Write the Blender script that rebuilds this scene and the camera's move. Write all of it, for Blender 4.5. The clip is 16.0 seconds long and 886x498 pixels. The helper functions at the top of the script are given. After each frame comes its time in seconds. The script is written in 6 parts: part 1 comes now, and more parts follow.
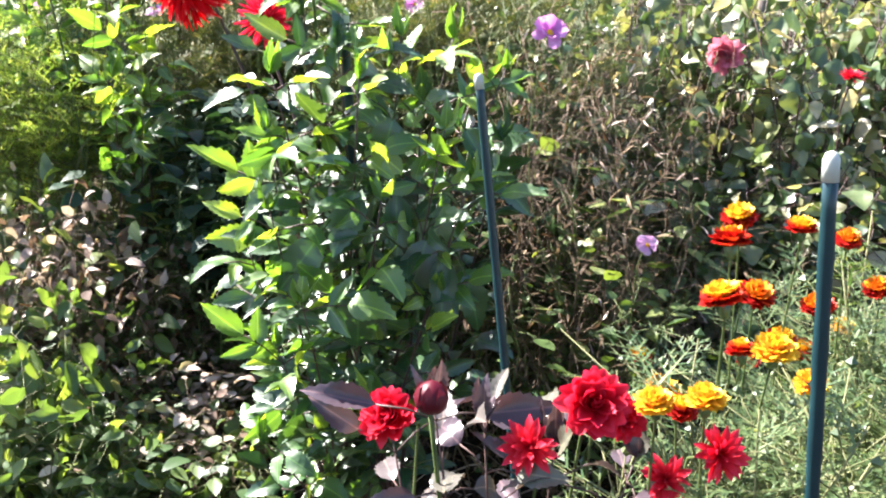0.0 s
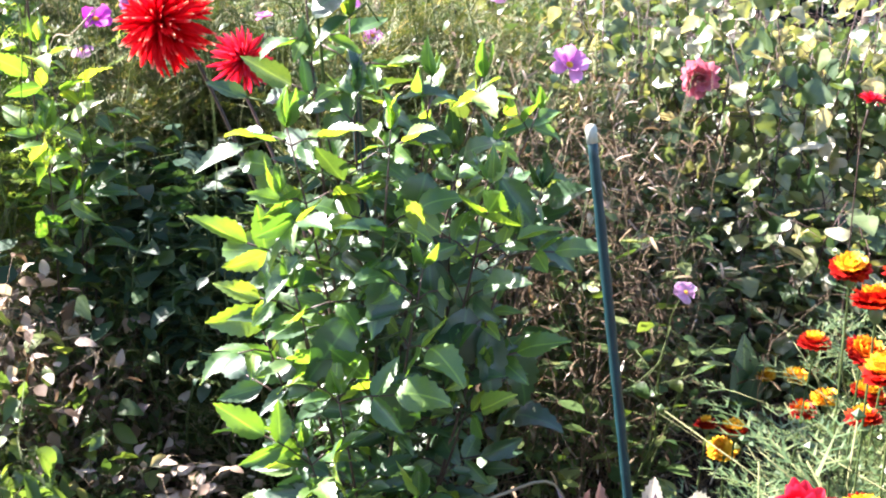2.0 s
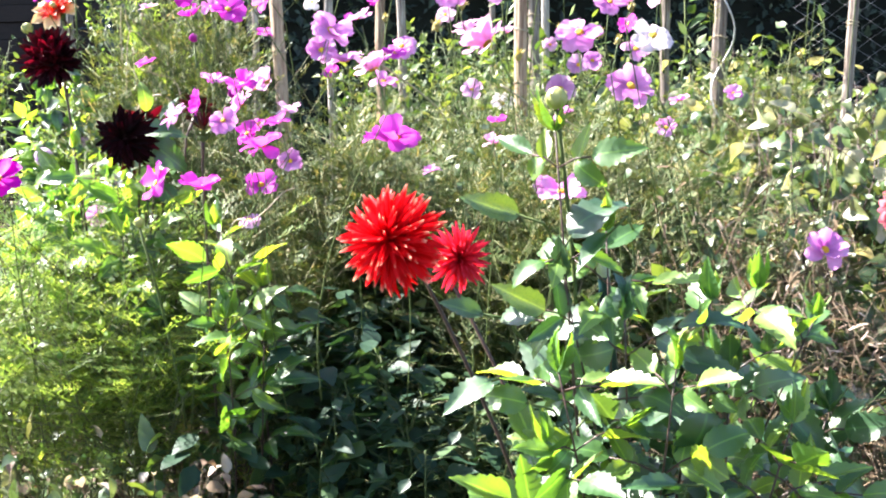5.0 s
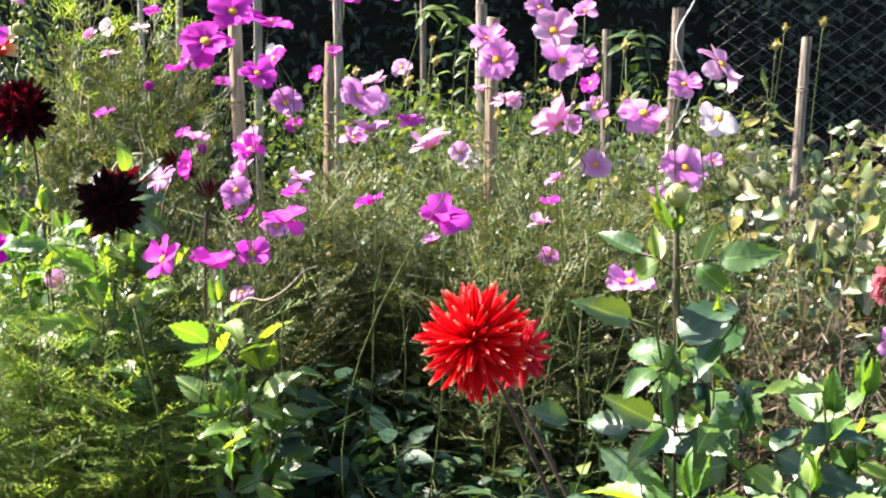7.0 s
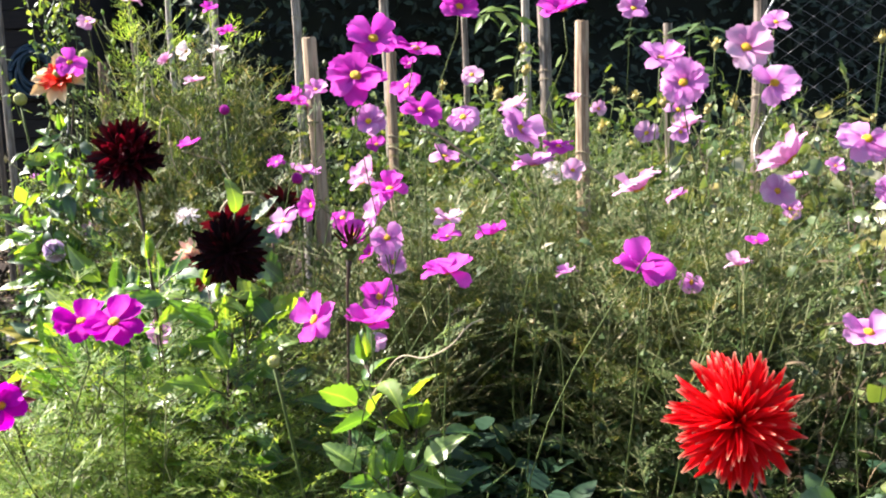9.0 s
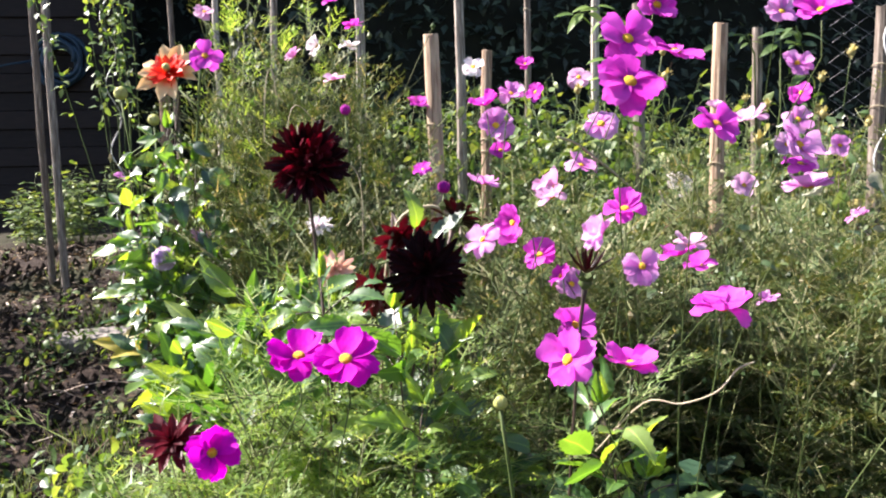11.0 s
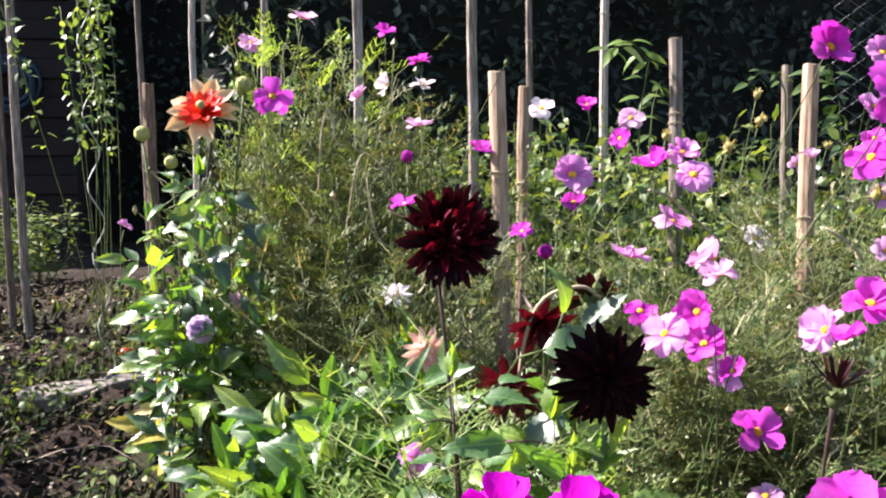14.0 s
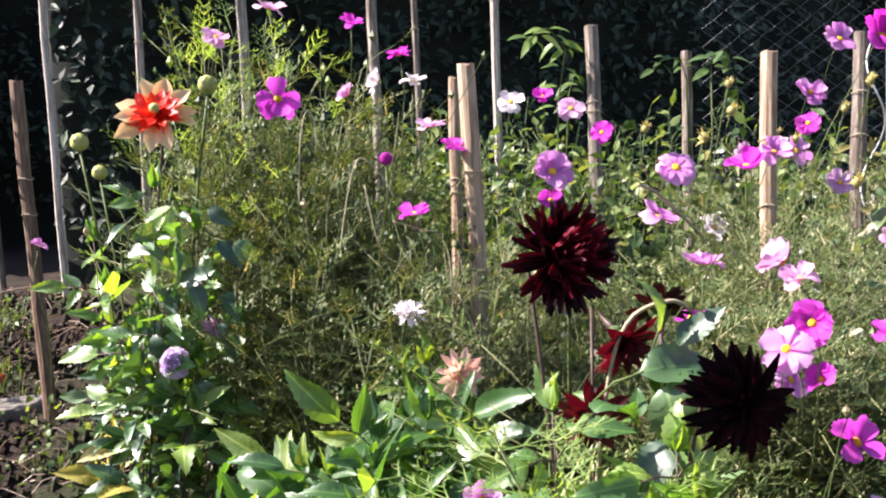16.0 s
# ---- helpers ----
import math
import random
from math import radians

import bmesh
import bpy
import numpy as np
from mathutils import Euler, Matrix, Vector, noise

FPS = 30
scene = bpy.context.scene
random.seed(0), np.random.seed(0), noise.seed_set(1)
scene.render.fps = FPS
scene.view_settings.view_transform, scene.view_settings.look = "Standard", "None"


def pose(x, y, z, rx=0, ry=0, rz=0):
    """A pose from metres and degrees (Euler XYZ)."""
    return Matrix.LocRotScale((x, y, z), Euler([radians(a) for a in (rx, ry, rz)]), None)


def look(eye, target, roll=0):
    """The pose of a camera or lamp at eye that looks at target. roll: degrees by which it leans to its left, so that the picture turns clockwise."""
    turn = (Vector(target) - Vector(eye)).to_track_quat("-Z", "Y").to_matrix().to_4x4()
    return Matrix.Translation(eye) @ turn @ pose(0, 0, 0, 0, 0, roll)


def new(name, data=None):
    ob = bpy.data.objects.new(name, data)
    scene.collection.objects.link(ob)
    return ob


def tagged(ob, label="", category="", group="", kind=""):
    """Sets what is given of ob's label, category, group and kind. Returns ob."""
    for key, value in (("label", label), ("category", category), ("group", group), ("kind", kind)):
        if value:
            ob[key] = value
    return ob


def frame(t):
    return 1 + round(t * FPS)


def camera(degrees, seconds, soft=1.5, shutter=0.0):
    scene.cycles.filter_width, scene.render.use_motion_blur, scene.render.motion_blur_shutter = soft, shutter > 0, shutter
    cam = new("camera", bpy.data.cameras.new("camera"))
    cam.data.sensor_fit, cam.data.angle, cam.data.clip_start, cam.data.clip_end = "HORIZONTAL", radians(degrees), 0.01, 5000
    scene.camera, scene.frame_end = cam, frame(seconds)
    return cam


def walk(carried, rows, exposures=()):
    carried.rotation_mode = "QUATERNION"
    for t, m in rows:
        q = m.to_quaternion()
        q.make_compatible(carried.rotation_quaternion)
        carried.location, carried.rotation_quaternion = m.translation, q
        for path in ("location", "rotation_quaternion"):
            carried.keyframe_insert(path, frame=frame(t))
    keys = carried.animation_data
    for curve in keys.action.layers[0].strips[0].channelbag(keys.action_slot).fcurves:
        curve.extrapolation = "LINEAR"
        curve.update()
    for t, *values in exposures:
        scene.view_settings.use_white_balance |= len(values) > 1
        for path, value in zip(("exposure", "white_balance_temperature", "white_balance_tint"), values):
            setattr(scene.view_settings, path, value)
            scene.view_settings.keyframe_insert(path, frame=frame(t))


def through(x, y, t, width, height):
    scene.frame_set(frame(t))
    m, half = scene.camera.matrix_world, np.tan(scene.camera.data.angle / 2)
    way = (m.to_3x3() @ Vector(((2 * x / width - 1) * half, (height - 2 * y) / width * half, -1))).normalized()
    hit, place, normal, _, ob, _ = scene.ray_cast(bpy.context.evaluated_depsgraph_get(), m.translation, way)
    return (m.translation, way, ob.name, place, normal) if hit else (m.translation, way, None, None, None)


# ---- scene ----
cam = camera(49.0, 16.0, soft=2.1)
PATH = [
    (0, (0.15, -0.101, 1.147), (0.086, 1.849, 0.709), 3.4),
    (0.5, (0.083, -0.04, 1.173), (0.128, 1.922, 0.788), 3.1),
    (1, (0.013, 0.001, 1.188), (0.116, 1.968, 0.843), 3.8),
    (1.5, (-0.032, 0.032, 1.177), (0.133, 1.99, 0.804), 4.1),
    (2, (-0.063, 0.091, 1.159), (0.122, 2.045, 0.773), 1.5),
    (2.5, (-0.073, 0.148, 1.137), (0.237, 2.087, 0.757), 0.7),
    (3, (-0.099, 0.198, 1.151), (0.278, 2.13, 0.797), 1.6),
    (3.5, (-0.137, 0.234, 1.19), (0.162, 2.18, 0.838), -0.1),
    (4, (-0.172, 0.238, 1.239), (0.002, 2.198, 0.882), -0.2),
    (4.5, (-0.206, 0.245, 1.273), (-0.054, 2.216, 0.968), 1.1),
    (5, (-0.274, 0.269, 1.33), (-0.23, 2.252, 1.07), -1.4),
    (5.2, (-0.287, 0.292, 1.341), (-0.247, 2.279, 1.117), -0.9),
    (7.3, (-0.513, 0.403, 1.396), (-0.203, 2.372, 1.225), -0.5),
    (7.5, (-0.525, 0.414, 1.402), (-0.207, 2.382, 1.243), -1.0),
    (8, (-0.564, 0.469, 1.42), (-0.22, 2.432, 1.244), -1.7),
    (8.5, (-0.626, 0.519, 1.441), (-0.263, 2.477, 1.255), -3.0),
    (9, (-0.688, 0.572, 1.453), (-0.417, 2.543, 1.25), -2.4),
    (9.5, (-0.748, 0.633, 1.462), (-0.482, 2.603, 1.243), -1.8),
    (10, (-0.835, 0.7, 1.474), (-0.499, 2.66, 1.258), -2.1),
    (10.2, (-0.871, 0.717, 1.48), (-0.556, 2.68, 1.262), -1.9),
    (12.3, (-1.084, 0.907, 1.483), (-0.79, 2.878, 1.31), -0.6),
    (12.5, (-1.101, 0.935, 1.487), (-0.765, 2.9, 1.32), -0.7),
    (13, (-1.134, 0.993, 1.509), (-0.742, 2.949, 1.368), -1.5),
    (13.5, (-1.164, 1.038, 1.522), (-0.71, 2.981, 1.386), -1.2),
    (14, (-1.195, 1.091, 1.537), (-0.779, 3.041, 1.38), -0.6),
    (14.5, (-1.263, 1.166, 1.553), (-0.761, 3.093, 1.359), -0.9),
    (15, (-1.34, 1.218, 1.564), (-0.733, 3.113, 1.358), -1.6),
    (15.5, (-1.396, 1.26, 1.561), (-0.713, 3.126, 1.335), -1.5),
    (16, (-1.43, 1.303, 1.572), (-0.684, 3.148, 1.378), -2.5),
]
walk(cam, [(t, look(eye, target, roll)) for t, eye, target, roll in PATH],
     exposures=[(0, 2.74, 6240, 20), (0.6, 2.94, 6220, 18), (1.5, 2.95, 6230, 22), (2.2, 2.95, 6230, 22), (3, 2.94, 6240, 22), (4.4, 3.07, 6220, 19), (5.2, 2.82, 6250, 15), (7.3, 2.18, 6600, 15),
                (9, 2.13, 6520, 15), (10.2, 2.1, 6450, 18), (12.3, 2.03, 6380, 20), (16, 1.95, 6360, 22)])

# ---- light ----
SUN_AZ = radians(66)     # turned from +y towards -x
SUN_EL = radians(44)
world = bpy.data.worlds.new("sky")
scene.world = world
world.use_nodes = True
wn = world.node_tree
sky = wn.nodes.new("ShaderNodeTexSky")
sky.sky_type = 'NISHITA'
sky.sun_disc = False
sky.sun_elevation = SUN_EL
sky.sun_rotation = -SUN_AZ
wn.links.new(sky.outputs["Color"], wn.nodes["Background"].inputs["Color"])
wn.nodes["Background"].inputs["Strength"].default_value = 0.06
sun_to = Vector((-math.sin(SUN_AZ) * math.cos(SUN_EL), math.cos(SUN_AZ) * math.cos(SUN_EL), math.sin(SUN_EL)))
sun = new("sun", bpy.data.lights.new("sun", 'SUN'))
sun.data.energy = 5.0
sun.data.angle = radians(0.5)
sun.data.color = (1.0, 0.94, 0.84)
sun.matrix_world = look(sun_to * 20, (0, 0, 0))


# ---- materials ----
def mat_nodes(name):
    m = bpy.data.materials.new(name)
    m.use_nodes = True
    nt = m.node_tree
    return m, nt, nt.nodes["Principled BSDF"], nt.nodes["Material Output"]


def ramp(nt, stops):
    r = nt.nodes.new("ShaderNodeValToRGB")
    el = r.color_ramp.elements
    while len(el) < len(stops):
        el.new(0.5)
    for e, (p, c) in zip(el, stops):
        e.position, e.color = p, (*c, 1)
    return r


def noise_node(nt, scale, detail=4, coord="Object", rough=0.6):
    tc = nt.nodes.new("ShaderNodeTexCoord")
    n = nt.nodes.new("ShaderNodeTexNoise")
    n.inputs["Scale"].default_value = scale
    n.inputs["Detail"].default_value = detail
    n.inputs["Roughness"].default_value = rough
    nt.links.new(tc.outputs[coord], n.inputs["Vector"])
    return n


def mix_rgb(nt, fac, a, b, mode='MIX'):
    m = nt.nodes.new("ShaderNodeMix")
    m.data_type, m.blend_type = 'RGBA', mode
    for key, v in ((0, fac), (6, a), (7, b)):
        if isinstance(v, (int, float)):
            m.inputs[key].default_value = v
        elif isinstance(v, tuple):
            m.inputs[key].default_value = (*v, 1)
        else:
            nt.links.new(v, m.inputs[key])
    return m.outputs[2]


def bump(nt, bsdf, height, strength, dist):
    b = nt.nodes.new("ShaderNodeBump")
    b.inputs["Strength"].default_value = strength
    b.inputs["Distance"].default_value = dist
    nt.links.new(height, b.inputs["Height"])
    nt.links.new(b.outputs["Normal"], bsdf.inputs["Normal"])


def thin_mat(name, stops, rough=0.42, through=0.35, island=False, grain=60, spread=0.45, glow=(1.5, 1.35, 0.6), length=None, spec=0.5, veins=0.0, wax=0.0):
    """A leaf or petal: colour picked piece by piece from stops, or along its length, and light that shines through it."""
    m, nt, bsdf, out = mat_nodes(name)
    if island:
        rnd = nt.nodes.new("ShaderNodeNewGeometry").outputs["Random Per Island"]
    else:
        rnd = nt.nodes.new("ShaderNodeObjectInfo").outputs["Random"]
    n = noise_node(nt, grain, 5)
    mx = nt.nodes.new("ShaderNodeMath")
    mx.operation = 'MULTIPLY_ADD'
    nt.links.new(n.outputs["Fac"], mx.inputs[0])
    mx.inputs[1].default_value = spread
    ad = nt.nodes.new("ShaderNodeMath")
    ad.operation = 'MULTIPLY_ADD'
    nt.links.new(rnd, ad.inputs[0])
    ad.inputs[1].default_value = 1.0
    ad.inputs[2].default_value = -spread / 2
    nt.links.new(ad.outputs[0], mx.inputs[2])
    r = ramp(nt, stops)
    nt.links.new(mx.outputs[0], r.inputs["Fac"])
    col = r.outputs["Color"]
    if length:
        tc = nt.nodes.new("ShaderNodeTexCoord")
        sep = nt.nodes.new("ShaderNodeSeparateXYZ")
        nt.links.new(tc.outputs["Object"], sep.inputs[0])
        lr = ramp(nt, length)
        nt.links.new(sep.outputs["Y"], lr.inputs["Fac"])
        col = mix_rgb(nt, 1.0, col, lr.outputs["Color"], 'MULTIPLY')
    if veins:
        tm = nt.nodes.new("ShaderNodeTexCoord")
        sm = nt.nodes.new("ShaderNodeSeparateXYZ")
        nt.links.new(tm.outputs["Object"], sm.inputs[0])
        ab = nt.nodes.new("ShaderNodeMath")
        ab.operation = 'ABSOLUTE'
        nt.links.new(sm.outputs["X"], ab.inputs[0])
        rib = ramp(nt, [(0.0, (2.2, 1.9, 1.7)), (0.012, (1.7, 1.55, 1.4)), (0.022, (1, 1, 1))])
        nt.links.new(ab.outputs[0], rib.inputs["Fac"])
        col = mix_rgb(nt, 1.0, col, rib.outputs["Color"], 'MULTIPLY')
    nt.links.new(col, bsdf.inputs["Base Color"])
    bsdf.inputs["Roughness"].default_value = rough
    bsdf.inputs["Specular IOR Level"].default_value = spec
    bsdf.inputs["Coat Weight"].default_value = wax
    bsdf.inputs["Coat Roughness"].default_value = 0.5
    if veins:
        tv = nt.nodes.new("ShaderNodeTexCoord")
        sv = nt.nodes.new("ShaderNodeSeparateXYZ")
        nt.links.new(tv.outputs["Object"], sv.inputs[0])
        ops = []
        for op, a, b in (('ABSOLUTE', sv.outputs["X"], 0.0), ('MULTIPLY', None, 0.85), ('SUBTRACT', sv.outputs["Y"], None), ('MULTIPLY', None, 44.0), ('SINE', None, 0.0)):
            o = nt.nodes.new("ShaderNodeMath")
            o.operation = op
            prev = ops[-1].outputs[0] if ops else None
            for k, v in ((0, a), (1, b)):
                if v is None:
                    nt.links.new(prev, o.inputs[k])
                elif isinstance(v, float):
                    o.inputs[k].default_value = v
                else:
                    nt.links.new(v, o.inputs[k])
            ops.append(o)
        vm = mix_rgb(nt, 0.35, ops[-1].outputs[0], n.outputs["Fac"])
        bump(nt, bsdf, vm, veins, 0.0012)
    else:
        bump(nt, bsdf, n.outputs["Fac"], 0.35, 0.002)
    tr = nt.nodes.new("ShaderNodeBsdfTranslucent")
    nt.links.new(mix_rgb(nt, 1.0, col, glow, 'MULTIPLY'), tr.inputs["Color"])
    ms = nt.nodes.new("ShaderNodeMixShader")
    ms.inputs[0].default_value = through
    nt.links.new(bsdf.outputs[0], ms.inputs[1])
    nt.links.new(tr.outputs[0], ms.inputs[2])
    nt.links.new(ms.outputs[0], out.inputs["Surface"])
    return m


def solid_mat(name, stops, rough=0.8, scale=20, detail=6, bumps=0.4, dist=0.004, stretch=None, metal=0.0, rand=0.3, spec=0.4):
    m, nt, bsdf, out = mat_nodes(name)
    n = noise_node(nt, scale, detail)
    if stretch:
        mp = nt.nodes.new("ShaderNodeMapping")
        mp.inputs["Scale"].default_value = stretch
        src = n.inputs["Vector"].links[0].from_socket
        nt.links.new(src, mp.inputs[0])
        nt.links.new(mp.outputs[0], n.inputs["Vector"])
    rnd = nt.nodes.new("ShaderNodeObjectInfo").outputs["Random"]
    ad = nt.nodes.new("ShaderNodeMath")
    ad.operation = 'MULTIPLY_ADD'
    nt.links.new(rnd, ad.inputs[0])
    ad.inputs[1].default_value = rand
    ad.inputs[2].default_value = -rand / 2
    sm = nt.nodes.new("ShaderNodeMath")
    nt.links.new(n.outputs["Fac"], sm.inputs[0])
    nt.links.new(ad.outputs[0], sm.inputs[1])
    r = ramp(nt, stops)
    nt.links.new(sm.outputs[0], r.inputs["Fac"])
    nt.links.new(r.outputs["Color"], bsdf.inputs["Base Color"])
    bsdf.inputs["Roughness"].default_value = rough
    bsdf.inputs["Metallic"].default_value = metal
    bsdf.inputs["Specular IOR Level"].default_value = spec
    bump(nt, bsdf, n.outputs["Fac"], bumps, dist)
    return m


def soil_mat():
    m, nt, bsdf, out = mat_nodes("soil")
    big = noise_node(nt, 1.3, 5)
    mid = noise_node(nt, 14, 8, rough=0.7)
    fine = noise_node(nt, 95, 6, rough=0.75)
    r1 = ramp(nt, [(0.3, (0.016, 0.011, 0.009)), (0.55, (0.038, 0.027, 0.021)), (0.75, (0.09, 0.068, 0.055))])
    nt.links.new(mid.outputs["Fac"], r1.inputs["Fac"])
    r2 = ramp(nt, [(0.35, (0.45, 0.42, 0.40)), (0.6, (1.0, 0.95, 0.9)), (0.72, (1.5, 1.4, 1.3))])
    nt.links.new(fine.outputs["Fac"], r2.inputs["Fac"])
    c = mix_rgb(nt, 1.0, r1.outputs["Color"], r2.outputs["Color"], 'MULTIPLY')
    g = ramp(nt, [(0.5, (0, 0, 0)), (0.68, (1, 1, 1))])
    nt.links.new(big.outputs["Fac"], g.inputs["Fac"])
    c = mix_rgb(nt, g.outputs["Color"], c, (0.035, 0.042, 0.018))
    nt.links.new(c, bsdf.inputs["Base Color"])
    bsdf.inputs["Roughness"].default_value = 0.95
    bsdf.inputs["Specular IOR Level"].default_value = 0.2
    bump(nt, bsdf, mix_rgb(nt, 0.5, mid.outputs["Fac"], fine.outputs["Fac"]), 0.9, 0.02)
    return m


M_SOIL = soil_mat()
M_DAHLIA = thin_mat("dahlia_leaf", [(0.0, (0.014, 0.052, 0.018)), (0.5, (0.026, 0.084, 0.026)), (0.85, (0.058, 0.125, 0.036)), (1.0, (0.13, 0.21, 0.055))], rough=0.45, through=0.18, grain=40, glow=(2.6, 2.2, 0.6), spec=0.8, veins=0.06, wax=0.6)
# Darker, duller leaf colour that paints in the shade under the cosmos.
M_LEAF_SHADED = thin_mat("soft_green_leaf", [(0.0, (0.014, 0.040, 0.024)), (0.6, (0.026, 0.062, 0.032)), (1.0, (0.06, 0.11, 0.04))], rough=0.5, through=0.18, island=True, grain=30, glow=(2.2, 2.0, 0.7), spec=0.3)
M_DAHLIA_VINE = thin_mat("vine_leaf", [(0.0, (0.05, 0.10, 0.04)), (0.6, (0.10, 0.17, 0.05)), (1.0, (0.22, 0.28, 0.10))], rough=0.42, through=0.4, island=True, grain=30, glow=(2.2, 2.0, 0.6), spec=0.7)
M_SEED = thin_mat("seed_scale", [(0.0, (0.22, 0.17, 0.06)), (0.6, (0.38, 0.33, 0.12)), (1.0, (0.50, 0.45, 0.25))], rough=0.6, through=0.25, island=True, grain=30, glow=(1.4, 1.3, 0.7))
# Lighter leaf for young shoots, and a lit copy for leaves facing the sun.
M_DAHLIA_FRESH_LIT = thin_mat("dahlia_leaf_fresh", [(0.0, (0.045, 0.12, 0.035)), (0.5, (0.08, 0.175, 0.042)), (1.0, (0.18, 0.28, 0.055))], rough=0.42, through=0.42, grain=40, glow=(2.8, 2.4, 0.5), spec=0.9, veins=0.08, wax=0.3)
M_DAHLIA_LUSH = thin_mat("dahlia_leaf_lush", [(0.0, (0.028, 0.085, 0.025)), (0.5, (0.05, 0.125, 0.032)), (0.9, (0.11, 0.19, 0.045)), (1.0, (0.2, 0.28, 0.06))], rough=0.4, through=0.42, grain=40, glow=(2.6, 2.3, 0.5), spec=0.8, veins=0.08, wax=0.2)
M_YELLOW_LEAF = thin_mat("yellowed_leaf", [(0.0, (0.30, 0.27, 0.04)), (0.5, (0.42, 0.38, 0.10)), (1.0, (0.45, 0.42, 0.25))], rough=0.5, through=0.4, grain=30, glow=(1.5, 1.4, 0.6), veins=0.05)
M_PURPLE_LEAF = thin_mat("purplish_leaf", [(0.0, (0.05, 0.035, 0.045)), (0.6, (0.09, 0.07, 0.08)), (1.0, (0.12, 0.13, 0.09))], rough=0.3, through=0.15, grain=40, glow=(1.6, 1.2, 0.9), veins=0.05)
M_STEM = solid_mat("green_stem", [(0.2, (0.035, 0.065, 0.018)), (0.8, (0.10, 0.13, 0.04))], 0.6, 30, spec=0.25)
M_COSMOS_STEM = solid_mat("pale_green_stem", [(0.2, (0.06, 0.085, 0.028)), (0.8, (0.19, 0.19, 0.085))], 0.6, 30, spec=0.25)
M_DARK_STEM = solid_mat("dark_stem", [(0.2, (0.035, 0.025, 0.02)), (0.8, (0.09, 0.05, 0.04))], 0.5, 30)
M_STRAW = solid_mat("straw_stem", [(0.2, (0.075, 0.05, 0.03)), (0.8, (0.22, 0.16, 0.095))], 0.7, 30)
M_PALE_STALK = solid_mat("pale_stalk", [(0.2, (0.22, 0.18, 0.11)), (0.8, (0.46, 0.40, 0.28))], 0.7, 30)
M_COSMOS_LEAF = thin_mat("cosmos_leaf", [(0.0, (0.034, 0.066, 0.019)), (0.5, (0.068, 0.108, 0.03)), (0.86, (0.135, 0.16, 0.055)), (1.0, (0.40, 0.36, 0.22))], rough=0.5, through=0.22, island=True, grain=8, glow=(1.9, 1.6, 0.7), spec=0.3)
M_FENNEL = thin_mat("bright_feathery_leaf", [(0.0, (0.10, 0.185, 0.05)), (0.6, (0.19, 0.29, 0.075)), (1.0, (0.36, 0.42, 0.17))], rough=0.45, through=0.48, island=True, grain=8, glow=(1.8, 1.7, 0.6))
M_BEAN = thin_mat("bean_leaf", [(0.0, (0.035, 0.078, 0.03)), (0.4, (0.085, 0.14, 0.05)), (0.8, (0.175, 0.20, 0.082)), (1.0, (0.48, 0.45, 0.34))], rough=0.42, through=0.31, island=True, grain=30, glow=(1.8, 1.6, 0.8), spec=0.9)
M_DRY = thin_mat("dry_leaf", [(0.0, (0.042, 0.026, 0.016)), (0.5, (0.10, 0.066, 0.038)), (1.0, (0.24, 0.18, 0.11))], spec=0.2, rough=0.7, through=0.2, island=True, grain=20, glow=(1.3, 1.1, 0.8))
M_PALE_DRY = thin_mat("bleached_dry_leaf", [(0.0, (0.17, 0.11, 0.075)), (0.5, (0.41, 0.32, 0.25)), (1.0, (0.58, 0.50, 0.42))], rough=0.6, through=0.25, island=True, grain=20, glow=(1.2, 1.1, 0.8))
M_MARI_LEAF = thin_mat("marigold_leaf", [(0.0, (0.05, 0.105, 0.036)), (0.6, (0.105, 0.165, 0.06)), (1.0, (0.22, 0.26, 0.11))], rough=0.45, through=0.35, island=True, grain=20, glow=(1.8, 1.7, 0.8), spec=0.8)
M_WEED = thin_mat("weed_leaf", [(0.0, (0.04, 0.085, 0.025)), (0.6, (0.10, 0.16, 0.04)), (1.0, (0.22, 0.26, 0.08))], rough=0.5, through=0.3, island=True, grain=20, glow=(1.8, 1.7, 0.6))
# Hedge leaves darker than real foliage: deep shade is put into the colour.
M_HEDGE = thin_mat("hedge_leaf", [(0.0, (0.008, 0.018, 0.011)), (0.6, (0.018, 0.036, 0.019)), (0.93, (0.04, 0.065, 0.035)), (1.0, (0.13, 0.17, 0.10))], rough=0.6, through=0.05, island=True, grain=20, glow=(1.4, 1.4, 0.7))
# Near-black colour standing in for the shade within the hedge.
M_SHADE_CORE = solid_mat("hedge_core", [(0.3, (0.004, 0.006, 0.004)), (0.7, (0.012, 0.016, 0.009))], 0.95, 6)
M_WOOD = solid_mat("weathered_wood", [(0.34, (0.10, 0.078, 0.062)), (0.5, (0.24, 0.20, 0.165)), (0.66, (0.44, 0.40, 0.35))], 0.85, 18, 8, 0.5, 0.004, stretch=(6, 6, 0.5))
M_WOOD_BROWN = solid_mat("brown_wood", [(0.34, (0.11, 0.065, 0.042)), (0.5, (0.24, 0.155, 0.10)), (0.66, (0.44, 0.33, 0.23))], 0.8, 18, 8, 0.5, 0.004, stretch=(6, 6, 0.5))
M_GREEN_PLASTIC = solid_mat("green_coating", [(0.3, (0.006, 0.028, 0.034)), (0.7, (0.010, 0.042, 0.048))], 0.32, 40, bumps=0.1, dist=0.001)
M_CAP = solid_mat("pale_cap", [(0.3, (0.35, 0.40, 0.34)), (0.7, (0.5, 0.53, 0.46))], 0.4, 40, bumps=0.1, dist=0.001)
